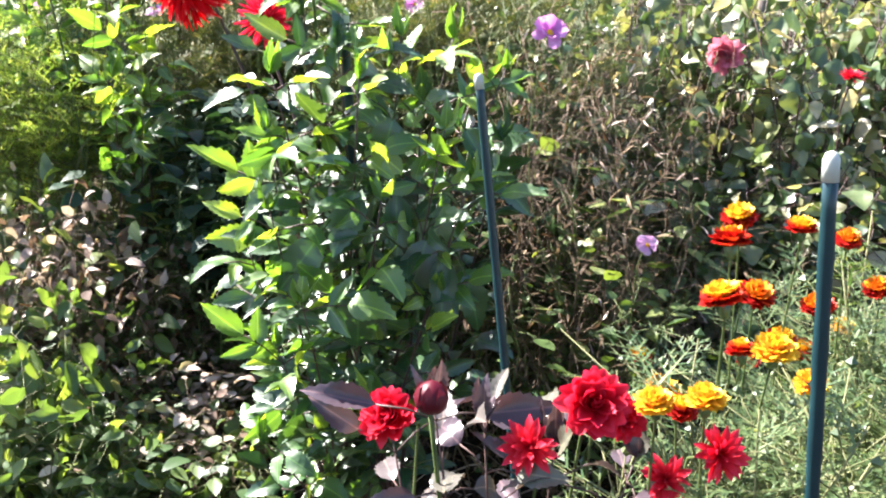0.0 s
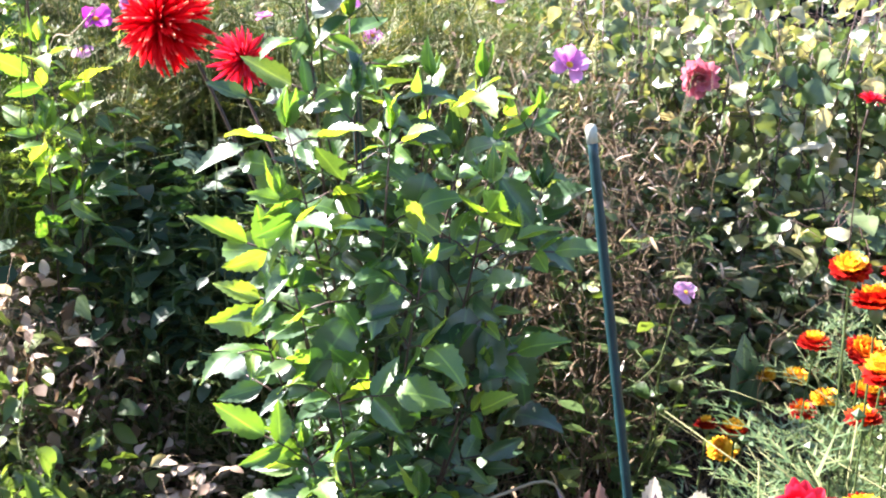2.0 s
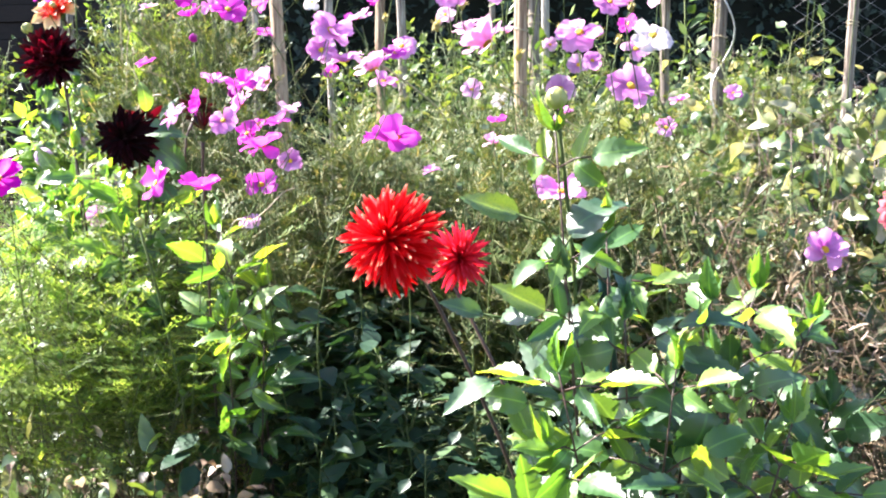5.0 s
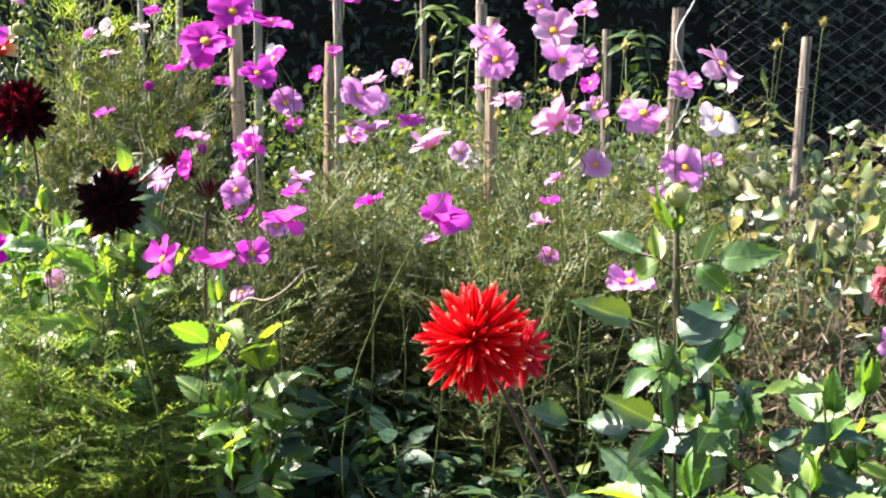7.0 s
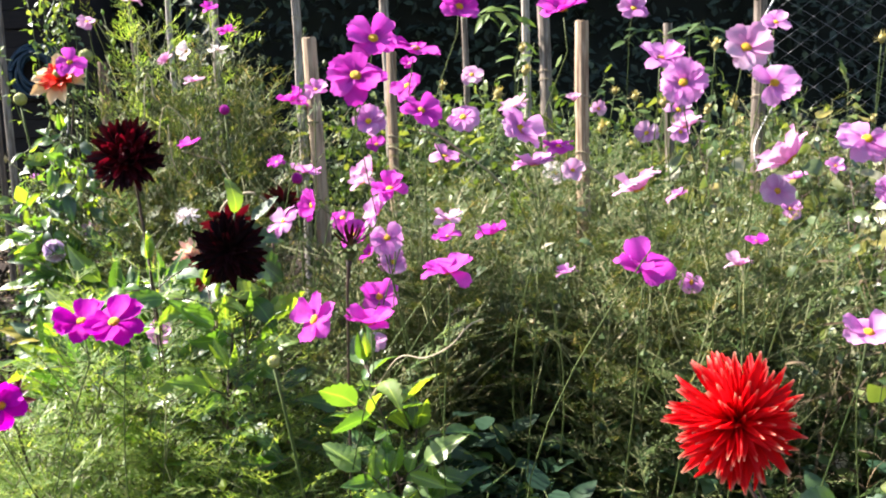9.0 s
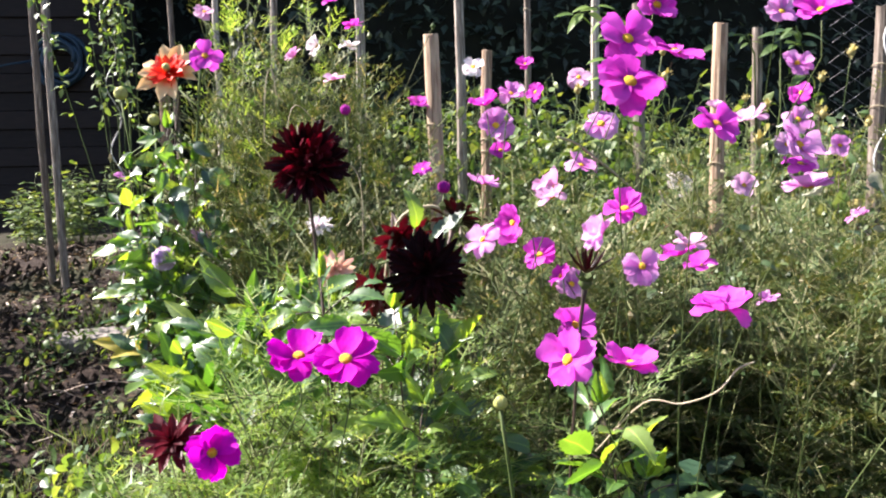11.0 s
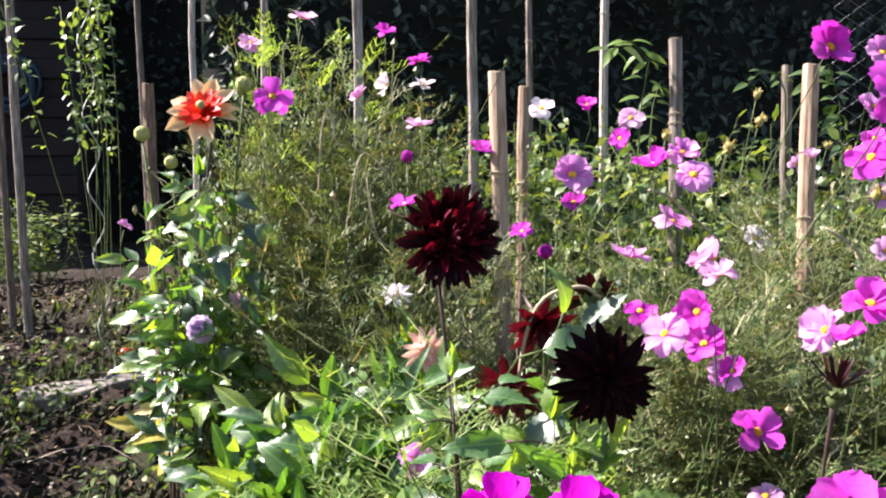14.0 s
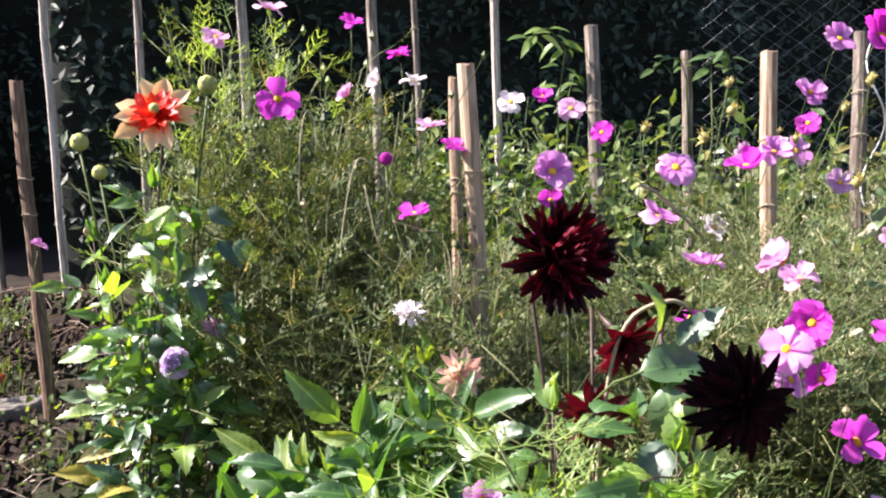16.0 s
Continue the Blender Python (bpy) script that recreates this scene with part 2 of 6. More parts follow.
M_WIRE = solid_mat("galvanised_wire", [(0.3, (0.32, 0.33, 0.33)), (0.7, (0.5, 0.5, 0.5))], 0.5, 60, metal=0.4, bumps=0.1, dist=0.001)
M_MESH = solid_mat("dull_mesh_wire", [(0.3, (0.18, 0.185, 0.185)), (0.7, (0.34, 0.34, 0.34))], 0.5, 60, metal=0.2, bumps=0.1, dist=0.001)
M_WHITE_POST = solid_mat("pale_post", [(0.3, (0.30, 0.30, 0.29)), (0.7, (0.45, 0.44, 0.42))], 0.6, 30)
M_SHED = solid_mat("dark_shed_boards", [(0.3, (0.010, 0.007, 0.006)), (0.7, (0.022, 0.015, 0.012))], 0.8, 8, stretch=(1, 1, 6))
M_HOSE = solid_mat("blue_hose", [(0.3, (0.014, 0.04, 0.065)), (0.7, (0.022, 0.06, 0.095))], 0.5, 40, bumps=0.1)
M_STONE = solid_mat("pale_stone", [(0.3, (0.11, 0.10, 0.09)), (0.7, (0.24, 0.215, 0.19))], 0.85, 18)
M_DISC = solid_mat("yellow_disc", [(0.3, (0.62, 0.30, 0.01)), (0.7, (0.85, 0.55, 0.02))], 0.7, 400, bumps=0.8, dist=0.002)
M_BUD = solid_mat("green_bud", [(0.3, (0.22, 0.26, 0.06)), (0.7, (0.42, 0.42, 0.14))], 0.5, 60)
M_TOMATO_RED = solid_mat("red_fruit", [(0.3, (0.35, 0.03, 0.015)), (0.7, (0.5, 0.06, 0.02))], 0.25, 20, bumps=0.05)
M_TOMATO_GREEN = solid_mat("green_fruit", [(0.3, (0.2, 0.26, 0.06)), (0.7, (0.3, 0.34, 0.1))], 0.3, 20, bumps=0.05)

M_MAGENTA = thin_mat("magenta_petal", [(0.0, (0.52, 0.028, 0.41)), (1.0, (0.63, 0.09, 0.54))], 0.6, 0.38, grain=9, glow=(1.35, 1.2, 1.35), length=[(0.0, (0.6, 0.4, 0.6)), (0.35, (1, 1, 1)), (1.0, (1.08, 1.3, 1.1))], spec=0.12)
M_VIVID = thin_mat("vivid_purple_petal", [(0.0, (0.50, 0.001, 0.38)), (1.0, (0.58, 0.006, 0.47))], 0.6, 0.4, grain=9, glow=(1.4, 1.2, 1.4), length=[(0.0, (0.55, 0.4, 0.6)), (0.4, (1, 1, 1)), (1.0, (1.05, 1.1, 1.1))], spec=0.12)
M_LILAC = thin_mat("lilac_pink_petal", [(0.0, (0.56, 0.19, 0.51)), (1.0, (0.69, 0.34, 0.64))], 0.6, 0.4, grain=9, glow=(1.3, 1.2, 1.3), length=[(0.0, (0.7, 0.5, 0.7)), (0.4, (1, 1, 1)), (1.0, (1.1, 1.3, 1.1))], spec=0.12)
M_PALE = thin_mat("pale_pink_petal", [(0.0, (0.58, 0.28, 0.50)), (1.0, (0.68, 0.44, 0.61))], 0.6, 0.4, grain=9, glow=(1.2, 1.15, 1.2), length=[(0.0, (0.8, 0.6, 0.8)), (0.4, (1, 1, 1)), (1.0, (1.08, 1.2, 1.08))], spec=0.12)
M_WHITE = thin_mat("white_petal", [(0.0, (0.74, 0.66, 0.72)), (1.0, (0.82, 0.76, 0.78))], 0.6, 0.35, grain=9, glow=(1.1, 1.1, 1.05), spec=0.12)
M_RED = thin_mat("scarlet_petal", [(0.0, (0.66, 0.003, 0.007)), (1.0, (0.78, 0.006, 0.011))], 0.5, 0.40, grain=7, glow=(1.3, 1.1, 1.0), spec=0.15, length=[(0.0, (0.5, 0.3, 0.3)), (0.6, (1, 1, 1)), (0.84, (1.03, 2.0, 1.6)), (0.93, (1.06, 45.0, 17.0)), (1.0, (1.1, 110.0, 40.0))])
M_CRIMSON = thin_mat("crimson_petal", [(0.0, (0.50, 0.004, 0.015)), (1.0, (0.66, 0.010, 0.025))], 0.5, 0.34, grain=7, glow=(1.3, 1.2, 1.2), spec=0.3, length=[(0.0, (0.5, 0.3, 0.3)), (0.6, (1, 1, 1)), (1.0, (1.15, 5.0, 4.0))])
M_MAROON = thin_mat("maroon_petal", [(0.0, (0.010, 0.0015, 0.003)), (0.6, (0.020, 0.002, 0.005)), (1.0, (0.04, 0.003, 0.008))], 0.45, 0.14, grain=7, glow=(2.6, 0.8, 1.0), spec=0.25)
M_BLACK = thin_mat("blackish_maroon_petal", [(0.0, (0.004, 0.0008, 0.001)), (0.6, (0.008, 0.001, 0.0018)), (1.0, (0.020, 0.0018, 0.004))], 0.7, 0.1, grain=7, glow=(2.6, 0.8, 1.0), spec=0.08)
M_DEEP = thin_mat("deep_maroon_petal", [(0.0, (0.05, 0.003, 0.008)), (1.0, (0.12, 0.005, 0.018))], 0.5, 0.2, grain=7, glow=(2.2, 0.9, 1.0), spec=0.25)
M_WINE = thin_mat("wine_petal", [(0.0, (0.05, 0.002, 0.007)), (1.0, (0.11, 0.004, 0.014))], 0.45, 0.2, grain=7, glow=(2.0, 0.9, 1.0), spec=0.3)
M_FLAME = thin_mat("flame_petal", [(0.0, (0.68, 0.014, 0.005)), (1.0, (0.72, 0.035, 0.008))], 0.5, 0.25, grain=7, glow=(1.3, 1.3, 1.0))
M_APRICOT = thin_mat("apricot_petal", [(0.0, (0.80, 0.46, 0.20)), (1.0, (0.84, 0.56, 0.30))], 0.5, 0.4, grain=7, glow=(1.15, 1.1, 0.9), length=[(0.0, (0.95, 0.2, 0.1)), (0.3, (1, 0.5, 0.3)), (0.5, (1, 1, 1)), (1.0, (1.02, 1.15, 1.3))])
M_PEACH = thin_mat("peach_petal", [(0.0, (0.74, 0.42, 0.36)), (1.0, (0.80, 0.58, 0.46))], 0.5, 0.4, grain=7, glow=(1.15, 1.1, 1.0))
M_PINK = thin_mat("dusky_pink_petal", [(0.0, (0.60, 0.16, 0.24)), (1.0, (0.72, 0.28, 0.34))], 0.5, 0.35, grain=7, glow=(1.2, 1.15, 1.1))
M_POMPOM = thin_mat("lavender_petal", [(0.0, (0.60, 0.46, 0.66)), (1.0, (0.74, 0.62, 0.78))], 0.5, 0.35, grain=7, glow=(1.15, 1.1, 1.2))
M_MARI_RED = thin_mat("marigold_red", [(0.0, (0.20, 0.004, 0.003)), (0.7, (0.42, 0.010, 0.004)), (1.0, (0.58, 0.055, 0.006))], 0.5, 0.3, island=True, grain=30, spread=0.25, glow=(1.4, 1.2, 0.8), spec=0.3)
M_MARI_ORANGE = thin_mat("marigold_orange", [(0.0, (0.62, 0.10, 0.006)), (0.5, (0.74, 0.24, 0.008)), (1.0, (0.82, 0.40, 0.012))], 0.5, 0.3, island=True, grain=30, spread=0.25, glow=(1.3, 1.2, 0.8), spec=0.3)
M_MARI_YELLOW = thin_mat("marigold_yellow", [(0.0, (0.60, 0.18, 0.01)), (0.35, (0.78, 0.42, 0.015)), (1.0, (0.88, 0.60, 0.03))], 0.5, 0.3, island=True, grain=30, spread=0.25, glow=(1.2, 1.2, 0.8))


# ---- mesh helpers ----
def ground_z(x, y):
    """The bed rises gently away from the camera, then levels out."""
    s = min(max(y, -4.0), 6.2)
    return -0.05 + 0.16 * s + 0.02 * math.sin(1.7 * x + 0.6 * y) * (1 if abs(x) < 6 and -4 < y < 9 else 0)


def mesh_obj(name, verts, faces, mat, parent=None, label="", smooth=True):
    me = bpy.data.meshes.new(name)
    me.from_pydata([tuple(v) for v in verts], [], faces)
    me.materials.append(mat)
    if smooth:
        me.polygons.foreach_set("use_smooth", [True] * len(me.polygons))
    ob = new(name, me)
    if parent:
        ob.parent = parent
    if label:
        ob["label"] = label
    return ob


def part(name, bm, mat, parent=None, label="", smooth=False):
    """Links a bmesh as one mesh object under a thing or a part."""
    me = bpy.data.meshes.new(name)
    bm.normal_update()
    bm.to_mesh(me)
    bm.free()
    me.materials.append(mat)
    if smooth:
        me.polygons.foreach_set("use_smooth", [True] * len(me.polygons))
    ob = new(name, me)
    if parent:
        ob.parent = parent
    if label:
        ob["label"] = label
    return ob


def piece(name, me, mat_world, parent):
    """One more object on a shared mesh, placed within its parent."""
    ob = new(name, me)
    ob.parent = parent
    ob.matrix_basis = mat_world
    return ob


def thing(name, at, label, category, group="", kind=""):
    ob = new(name)
    ob.empty_display_size = 0.05
    ob.location = at
    return tagged(ob, label, category, group, kind)


def frame_of(d, up=Vector((0, 0, 1))):
    """A turn whose y axis runs along d and whose z axis leans to up."""
    y = Vector(d).normalized()
    x = y.cross(up)
    if x.length < 1e-4:
        x = y.cross(Vector((1, 0, 0.01)))
    x.normalize()
    z = x.cross(y)
    return Matrix((x, y, z)).transposed().to_4x4()


def tube_data(points, radii, sides=5):
    vs, fs = [], []
    pts = [Vector(p) for p in points]
    whole = pts[-1] - pts[0]
    ref = Vector((0.05, 1, 0)) if abs(whole.z) > 0.6 * whole.length else Vector((0, 0, 1))
    for i, p in enumerate(pts):
        d = (pts[min(i + 1, len(pts) - 1)] - pts[max(i - 1, 0)])
        m = frame_of(d, ref)
        r = radii[i] if isinstance(radii, (list, tuple)) else radii
        for k in range(sides):
            a = 2 * math.pi * k / sides
            vs.append(p + m.to_3x3() @ Vector((r * math.cos(a), 0, r * math.sin(a))))
    for i in range(len(pts) - 1):
        for k in range(sides):
            a, b = i * sides + k, i * sides + (k + 1) % sides
            fs.append((a, b, b + sides, a + sides))
    fs.append(tuple(range(sides))[::-1])
    fs.append(tuple(range((len(pts) - 1) * sides, len(pts) * sides)))
    return vs, fs


class Soup:
    """Gathers many small faces into one mesh."""

    def __init__(self):
        self.v, self.f = [], []

    def add(self, vs, fs):
        o = len(self.v)
        self.v.extend(vs)
        self.f.extend(tuple(i + o for i in f) for f in fs)

    def tube(self, points, radii, sides=5):
        self.add(*tube_data(points, radii, sides))

    def put(self, vs, fs, m):
        self.add([m @ Vector(v) for v in vs], fs)

    def mesh(self, name, mat, smooth=True):
        me = bpy.data.meshes.new(name)
        me.from_pydata([tuple(v) for v in self.v], [], self.f)
        me.materials.append(mat)
        if smooth:
            me.polygons.foreach_set("use_smooth", [True] * len(me.polygons))
        return me

    def obj(self, name, mat, parent=None, label="", smooth=True):
        ob = new(name, self.mesh(name, mat, smooth))
        if parent:
            ob.parent = parent
        if label:
            ob["label"] = label
        return ob


def bend(a, b, sag, n=8, side=Vector((0, 0, 0))):
    """Points of a stem from a to b that rises steeply first and bows by side."""
    a, b = Vector(a), Vector(b)
    out = []
    for i in range(n + 1):
        t = i / n
        p = a.lerp(b, t)
        h = t ** (1.0 + sag)
        p = Vector((a.x + (b.x - a.x) * h, a.y + (b.y - a.y) * h, p.z)) + side * math.sin(math.pi * t)
        out.append(p)
    return out


def blade(profile, rows, cup=0.0, arch=0.0, fold=0.0, cols=1, notch=0.0, wave=0.0, phase=0.0):
    """A leaf or petal one unit long on +y: half-widths from profile(s), bent by arch, cupped or folded across."""
    vs, fs = [], []
    y = z = 0.0
    n = 2 * cols + 1
    for i in range(rows + 1):
        s = i / rows
        if i:
            th = arch * (s - 0.5 / rows)
            y += math.cos(th) / rows
            z += math.sin(th) / rows
        w = profile(s)
        for j in range(n):
            u = (j - cols) / cols
            dy = 0.0
            if notch and i == rows:
                dy = -notch * (0.5 + 0.5 * math.cos(u * math.pi * 3))
            vs.append((u * w, y + dy, z + cup * w * u * u + fold * w * abs(u) + wave * w * math.sin(phase + 7 * s + 2.2 * u)))
    for i in range(rows):
        for j in range(n - 1):
            a = i * n + j
            fs.append((a, a + 1, a + n + 1, a + n))
    return vs, fs


def shared(name, data, mat):
    me = bpy.data.meshes.new(name)
    me.from_pydata(data[0], [], data[1])
    me.materials.append(mat)
    me.polygons.foreach_set("use_smooth", [True] * len(me.polygons))
    return me


def leaf_profile(s):
    return 0.02 + 0.28 * math.sin(math.pi * min(1, s ** 0.72)) ** 0.9 * (1 - 0.25 * s) if s < 1 else 0.004


def quill_profile(s):
    return 0.030 + 0.042 * math.sin(math.pi * min(1.0, 0.15 + 0.75 * s)) if s < 1 else 0.014


def narrow_profile(s):
    return 0.035 + 0.072 * math.sin(math.pi * min(1.0, 0.12 + 0.72 * s)) if s < 1 else 0.026


def ball_profile(s):
    return 0.032 + 0.055 * math.sin(math.pi * min(1.0, 0.12 + 0.70 * s)) if s < 1 else 0.03


def medium_profile(s):
    return 0.05 + 0.10 * math.sin(math.pi * min(1.0, 0.12 + 0.75 * s)) if s < 1 else 0.01


def pointed_profile(s):
    return 0.05 + 0.16 * math.sin(math.pi * min(1.0, 0.1 + 0.76 * s)) if s < 1 else 0.008


def broad_profile(s):
    return 0.06 + 0.20 * math.sin(math.pi * min(1.0, 0.12 + 0.72 * s)) if s < 1 else 0.05


def round_profile(s):
    return 0.08 + 0.30 * math.sin(math.pi * min(1.0, 0.1 + 0.66 * s)) if s < 1 else 0.16


def toothed_leaf(width, teeth, arch, fold, wave, phase, twist=0.0, cut=1.0):
    """A pointed leaf one unit long on +y with a coarsely toothed margin, sunken veins and a midrib fold."""
    vs, fs = [], []
    rows, y, z = 2 * teeth + 1, 0.0, 0.0
    for i in range(rows + 1):
        s = i / rows
        if i:
            th = arch * (s - 0.5 / rows)
            y += math.cos(th) / rows
            z += math.sin(th) / rows
        w = width * (math.sin(math.pi * s ** 0.74) ** 0.95 * (1 - 0.2 * s)) + 0.012 if 0 < i < rows else (0.012 if i == 0 else 0.003)
        tip = i % 2 == 1 and i < rows
        for u in (-1.0, -0.55, 0.0, 0.55, 1.0):
            edge = abs(u) == 1.0
            x = u * w * ((1 + 0.13 * cut if tip else 1 - 0.16 * cut) if edge else 1.0)
            dy = (0.045 * cut if tip else -0.01) if edge and 0 < i < rows else 0.0
            swell = 0.16 * cut * w * (1 if tip else -1) * (1 if abs(u) == 0.55 else 0)
            dz = fold * abs(x) + swell + wave * w * math.sin(phase + 6 * s + 2.4 * u) + twist * x * (s - 0.3)
            vs.append((x, y + dy, z + dz))
    for i in range(rows):
        for j in range(4):
            q = i * 5 + j
            fs.append((q, q + 1, q + 6, q + 5))
    return vs, fs


SHAPES = ((-0.5, 0.30, 0.12, 0, 0.3), (-1.0, 0.18, 0.2, 2, -0.5), (0.25, 0.45, 0.12, 4, 0.2), (-1.5, 0.12, 0.16, 1, 0.6), (-0.2, 0.6, 0.15, 3, -0.3))


def dahlia_leaf_set(mat, tag, width=0.265, teeth=7, cut=0.5):
    return [shared(tag, toothed_leaf(width * k, teeth, a, f, w, p, t, cut), mat) for (a, f, w, p, t), k in zip(SHAPES, (1.0, 0.86, 0.94, 1.08, 0.8))]


def long_leaf_profile(s):
    return 0.66 * leaf_profile(s)


LEAF_LONG = dahlia_leaf_set(M_DAHLIA_LUSH, "leaf", 0.215, 8, 0.35)
LEAF_GREEN = dahlia_leaf_set(M_DAHLIA, "leaf")
LEAF_MIXED = LEAF_GREEN[:3] + dahlia_leaf_set(M_DAHLIA, "leaf", 0.21, 7, 0.5)[1:]
LEAF_FRESH_LIT = dahlia_leaf_set(M_DAHLIA_FRESH_LIT, "leaf")
LEAF_YELLOW = dahlia_leaf_set(M_YELLOW_LEAF, "leaf")
LEAF_PURPLE = dahlia_leaf_set(M_PURPLE_LEAF, "leaf")



def cosmos_petal(cup, arch, wave, phase, wide=1.0):
    """A broad petal with pleats along it, rounded shoulders and three blunt teeth at the end."""
    vs, fs = [], []
    rows, y, z = 6, 0.0, 0.0
    for i in range(rows + 1):
        s = i / rows
        if i:
            th = arch * (s - 0.5 / rows)
            y += math.cos(th) / rows
            z += math.sin(th) / rows
        w = wide * (0.06 + 0.37 * math.sin(math.pi * min(1.0, 0.04 + 0.64 * s ** 0.9)))
        for j in range(-3, 4):
            u = j / 3
            dy = -(0.0, 0.055, 0.01, 0.2)[abs(j)] * s ** 4
            pleat = 0.045 * w * (1 if j % 2 else -1) * s
            vs.append((u * w, y + dy, z + cup * w * u * u + pleat + wave * w * math.sin(phase + 5 * s + 2 * u)))
    for i in range(rows):
        for j in range(6):
            q = i * 7 + j
            fs.append((q, q + 1, q + 8, q + 7))
    return vs, fs


COSMOS_PETALS = {}
for key, m_ in (("magenta", M_MAGENTA), ("vivid", M_VIVID), ("lilac", M_LILAC), ("pale", M_PALE), ("white", M_WHITE)):
    COSMOS_PETALS[key] = [shared("petal", cosmos_petal(*q), m_) for q in
                          ((0.25, 0.15, 0.08, 0, 1.0), (0.1, -0.45, 0.14, 2, 0.94), (0.45, 0.45, 0.08, 4, 1.04), (0.2, -0.9, 0.16, 5, 0.9))]


# ---- ground ----
def axis_steps(lo, hi, fine, far):
    a = list(np.arange(lo, hi + 1e-6, fine))
    d, step = hi, fine
    out = []
    while d < far:
        step *= 1.5
        d += step
        out.append(d)
    d, step, low = lo, fine, []
    while d > -far:
        step *= 1.5
        d -= step
        low.append(d)
    return low[::-1] + a + out


gx, gy = axis_steps(-3.4, 3.0, 0.06, 600), axis_steps(-0.6, 7.6, 0.06, 600)
gv = []
for yy in gy:
    for xx in gx:
        near = 1.0 if -4 < xx < 4 and -2 < yy < 9 else 0.0
        lump = 0.028 * noise.noise((xx * 5, yy * 5, 0)) + 0.02 * noise.noise((xx * 13, yy * 13, 3)) if near else 0.0
        gv.append((xx, yy, ground_z(xx, yy) + lump))
nx = len(gx)
gf = [(r * nx + c, r * nx + c + 1, (r + 1) * nx + c + 1, (r + 1) * nx + c) for r in range(len(gy) - 1) for c in range(nx - 1)]
ground = mesh_obj("ground", gv, gf, M_SOIL)
tagged(ground, "dark crumbly garden soil with dry litter", "soil", kind="structure")

rng = random.Random(7)


# ---- fence, hedge and shed at the back ----
def chain_link_fence():
    root = thing("chain_link_fence", (1.4, 5.6, ground_z(1.4, 5.6)), "grey galvanised chain-link fence in front of a dark hedge", "fence")
    root.rotation_euler = (0, 0, radians(-24))
    x0, x1, z0, z1 = 0.35, 3.4, 0.05, 2.25
    w, ch, r = 0.062, 0.09, 0.0016
    s = Soup()
    for c in range(int((x1 - x0) / w)):
        s.tube([(x0 + (c + (k + c) % 2) * w, 0.003 * (1 if k % 2 else -1), z0 + k * ch / 2) for k in range(int((z1 - z0) / ch) * 2 + 1)], r, 4)
    s.obj("mesh_wire", M_MESH, root, "grey wire mesh of diamond openings", smooth=False)
    t = Soup()
    for z in (z0, z1):
        t.tube([(x0, 0, z), ((x0 + x1) / 2, 0, z - 0.01), (x1, 0, z)], 0.003, 4)
    t.obj("line_wire", M_WIRE, root)
    for px in (1.32, 3.4):
        p = Soup()
        p.tube([(px, 0.03, -0.25), (px, 0.03, 2.3)], 0.026, 10)
        p.tube([(px, 0.03, 2.3), (px, 0.03, 2.325)], [0.03, 0.012], 10)
        p.obj("post", M_WHITE_POST, root, "pale round fence post", smooth=False)
    return root


chain_link_fence()


def small_leaf(size, d, up, twist=0.0):
    """Four faces: a folded pointed leaf."""
    m = frame_of(d, up)
    pts = [(0, 0, 0), (0.28, 0.4, 0.06), (0, 0.45, -0.03), (-0.28, 0.4, 0.06), (0, 1, -0.08)]
    return [m.to_3x3() @ (Vector(p) * size) for p in pts], [(0, 1, 2), (0, 2, 3), (2, 1, 4), (3, 2, 4)]


def rand_dir(r, up=0.3):
    v = Vector((r.gauss(0, 1), r.gauss(0, 1), r.gauss(0, 1)))
    v.normalize()
    v.z += up
    return v.normalized()


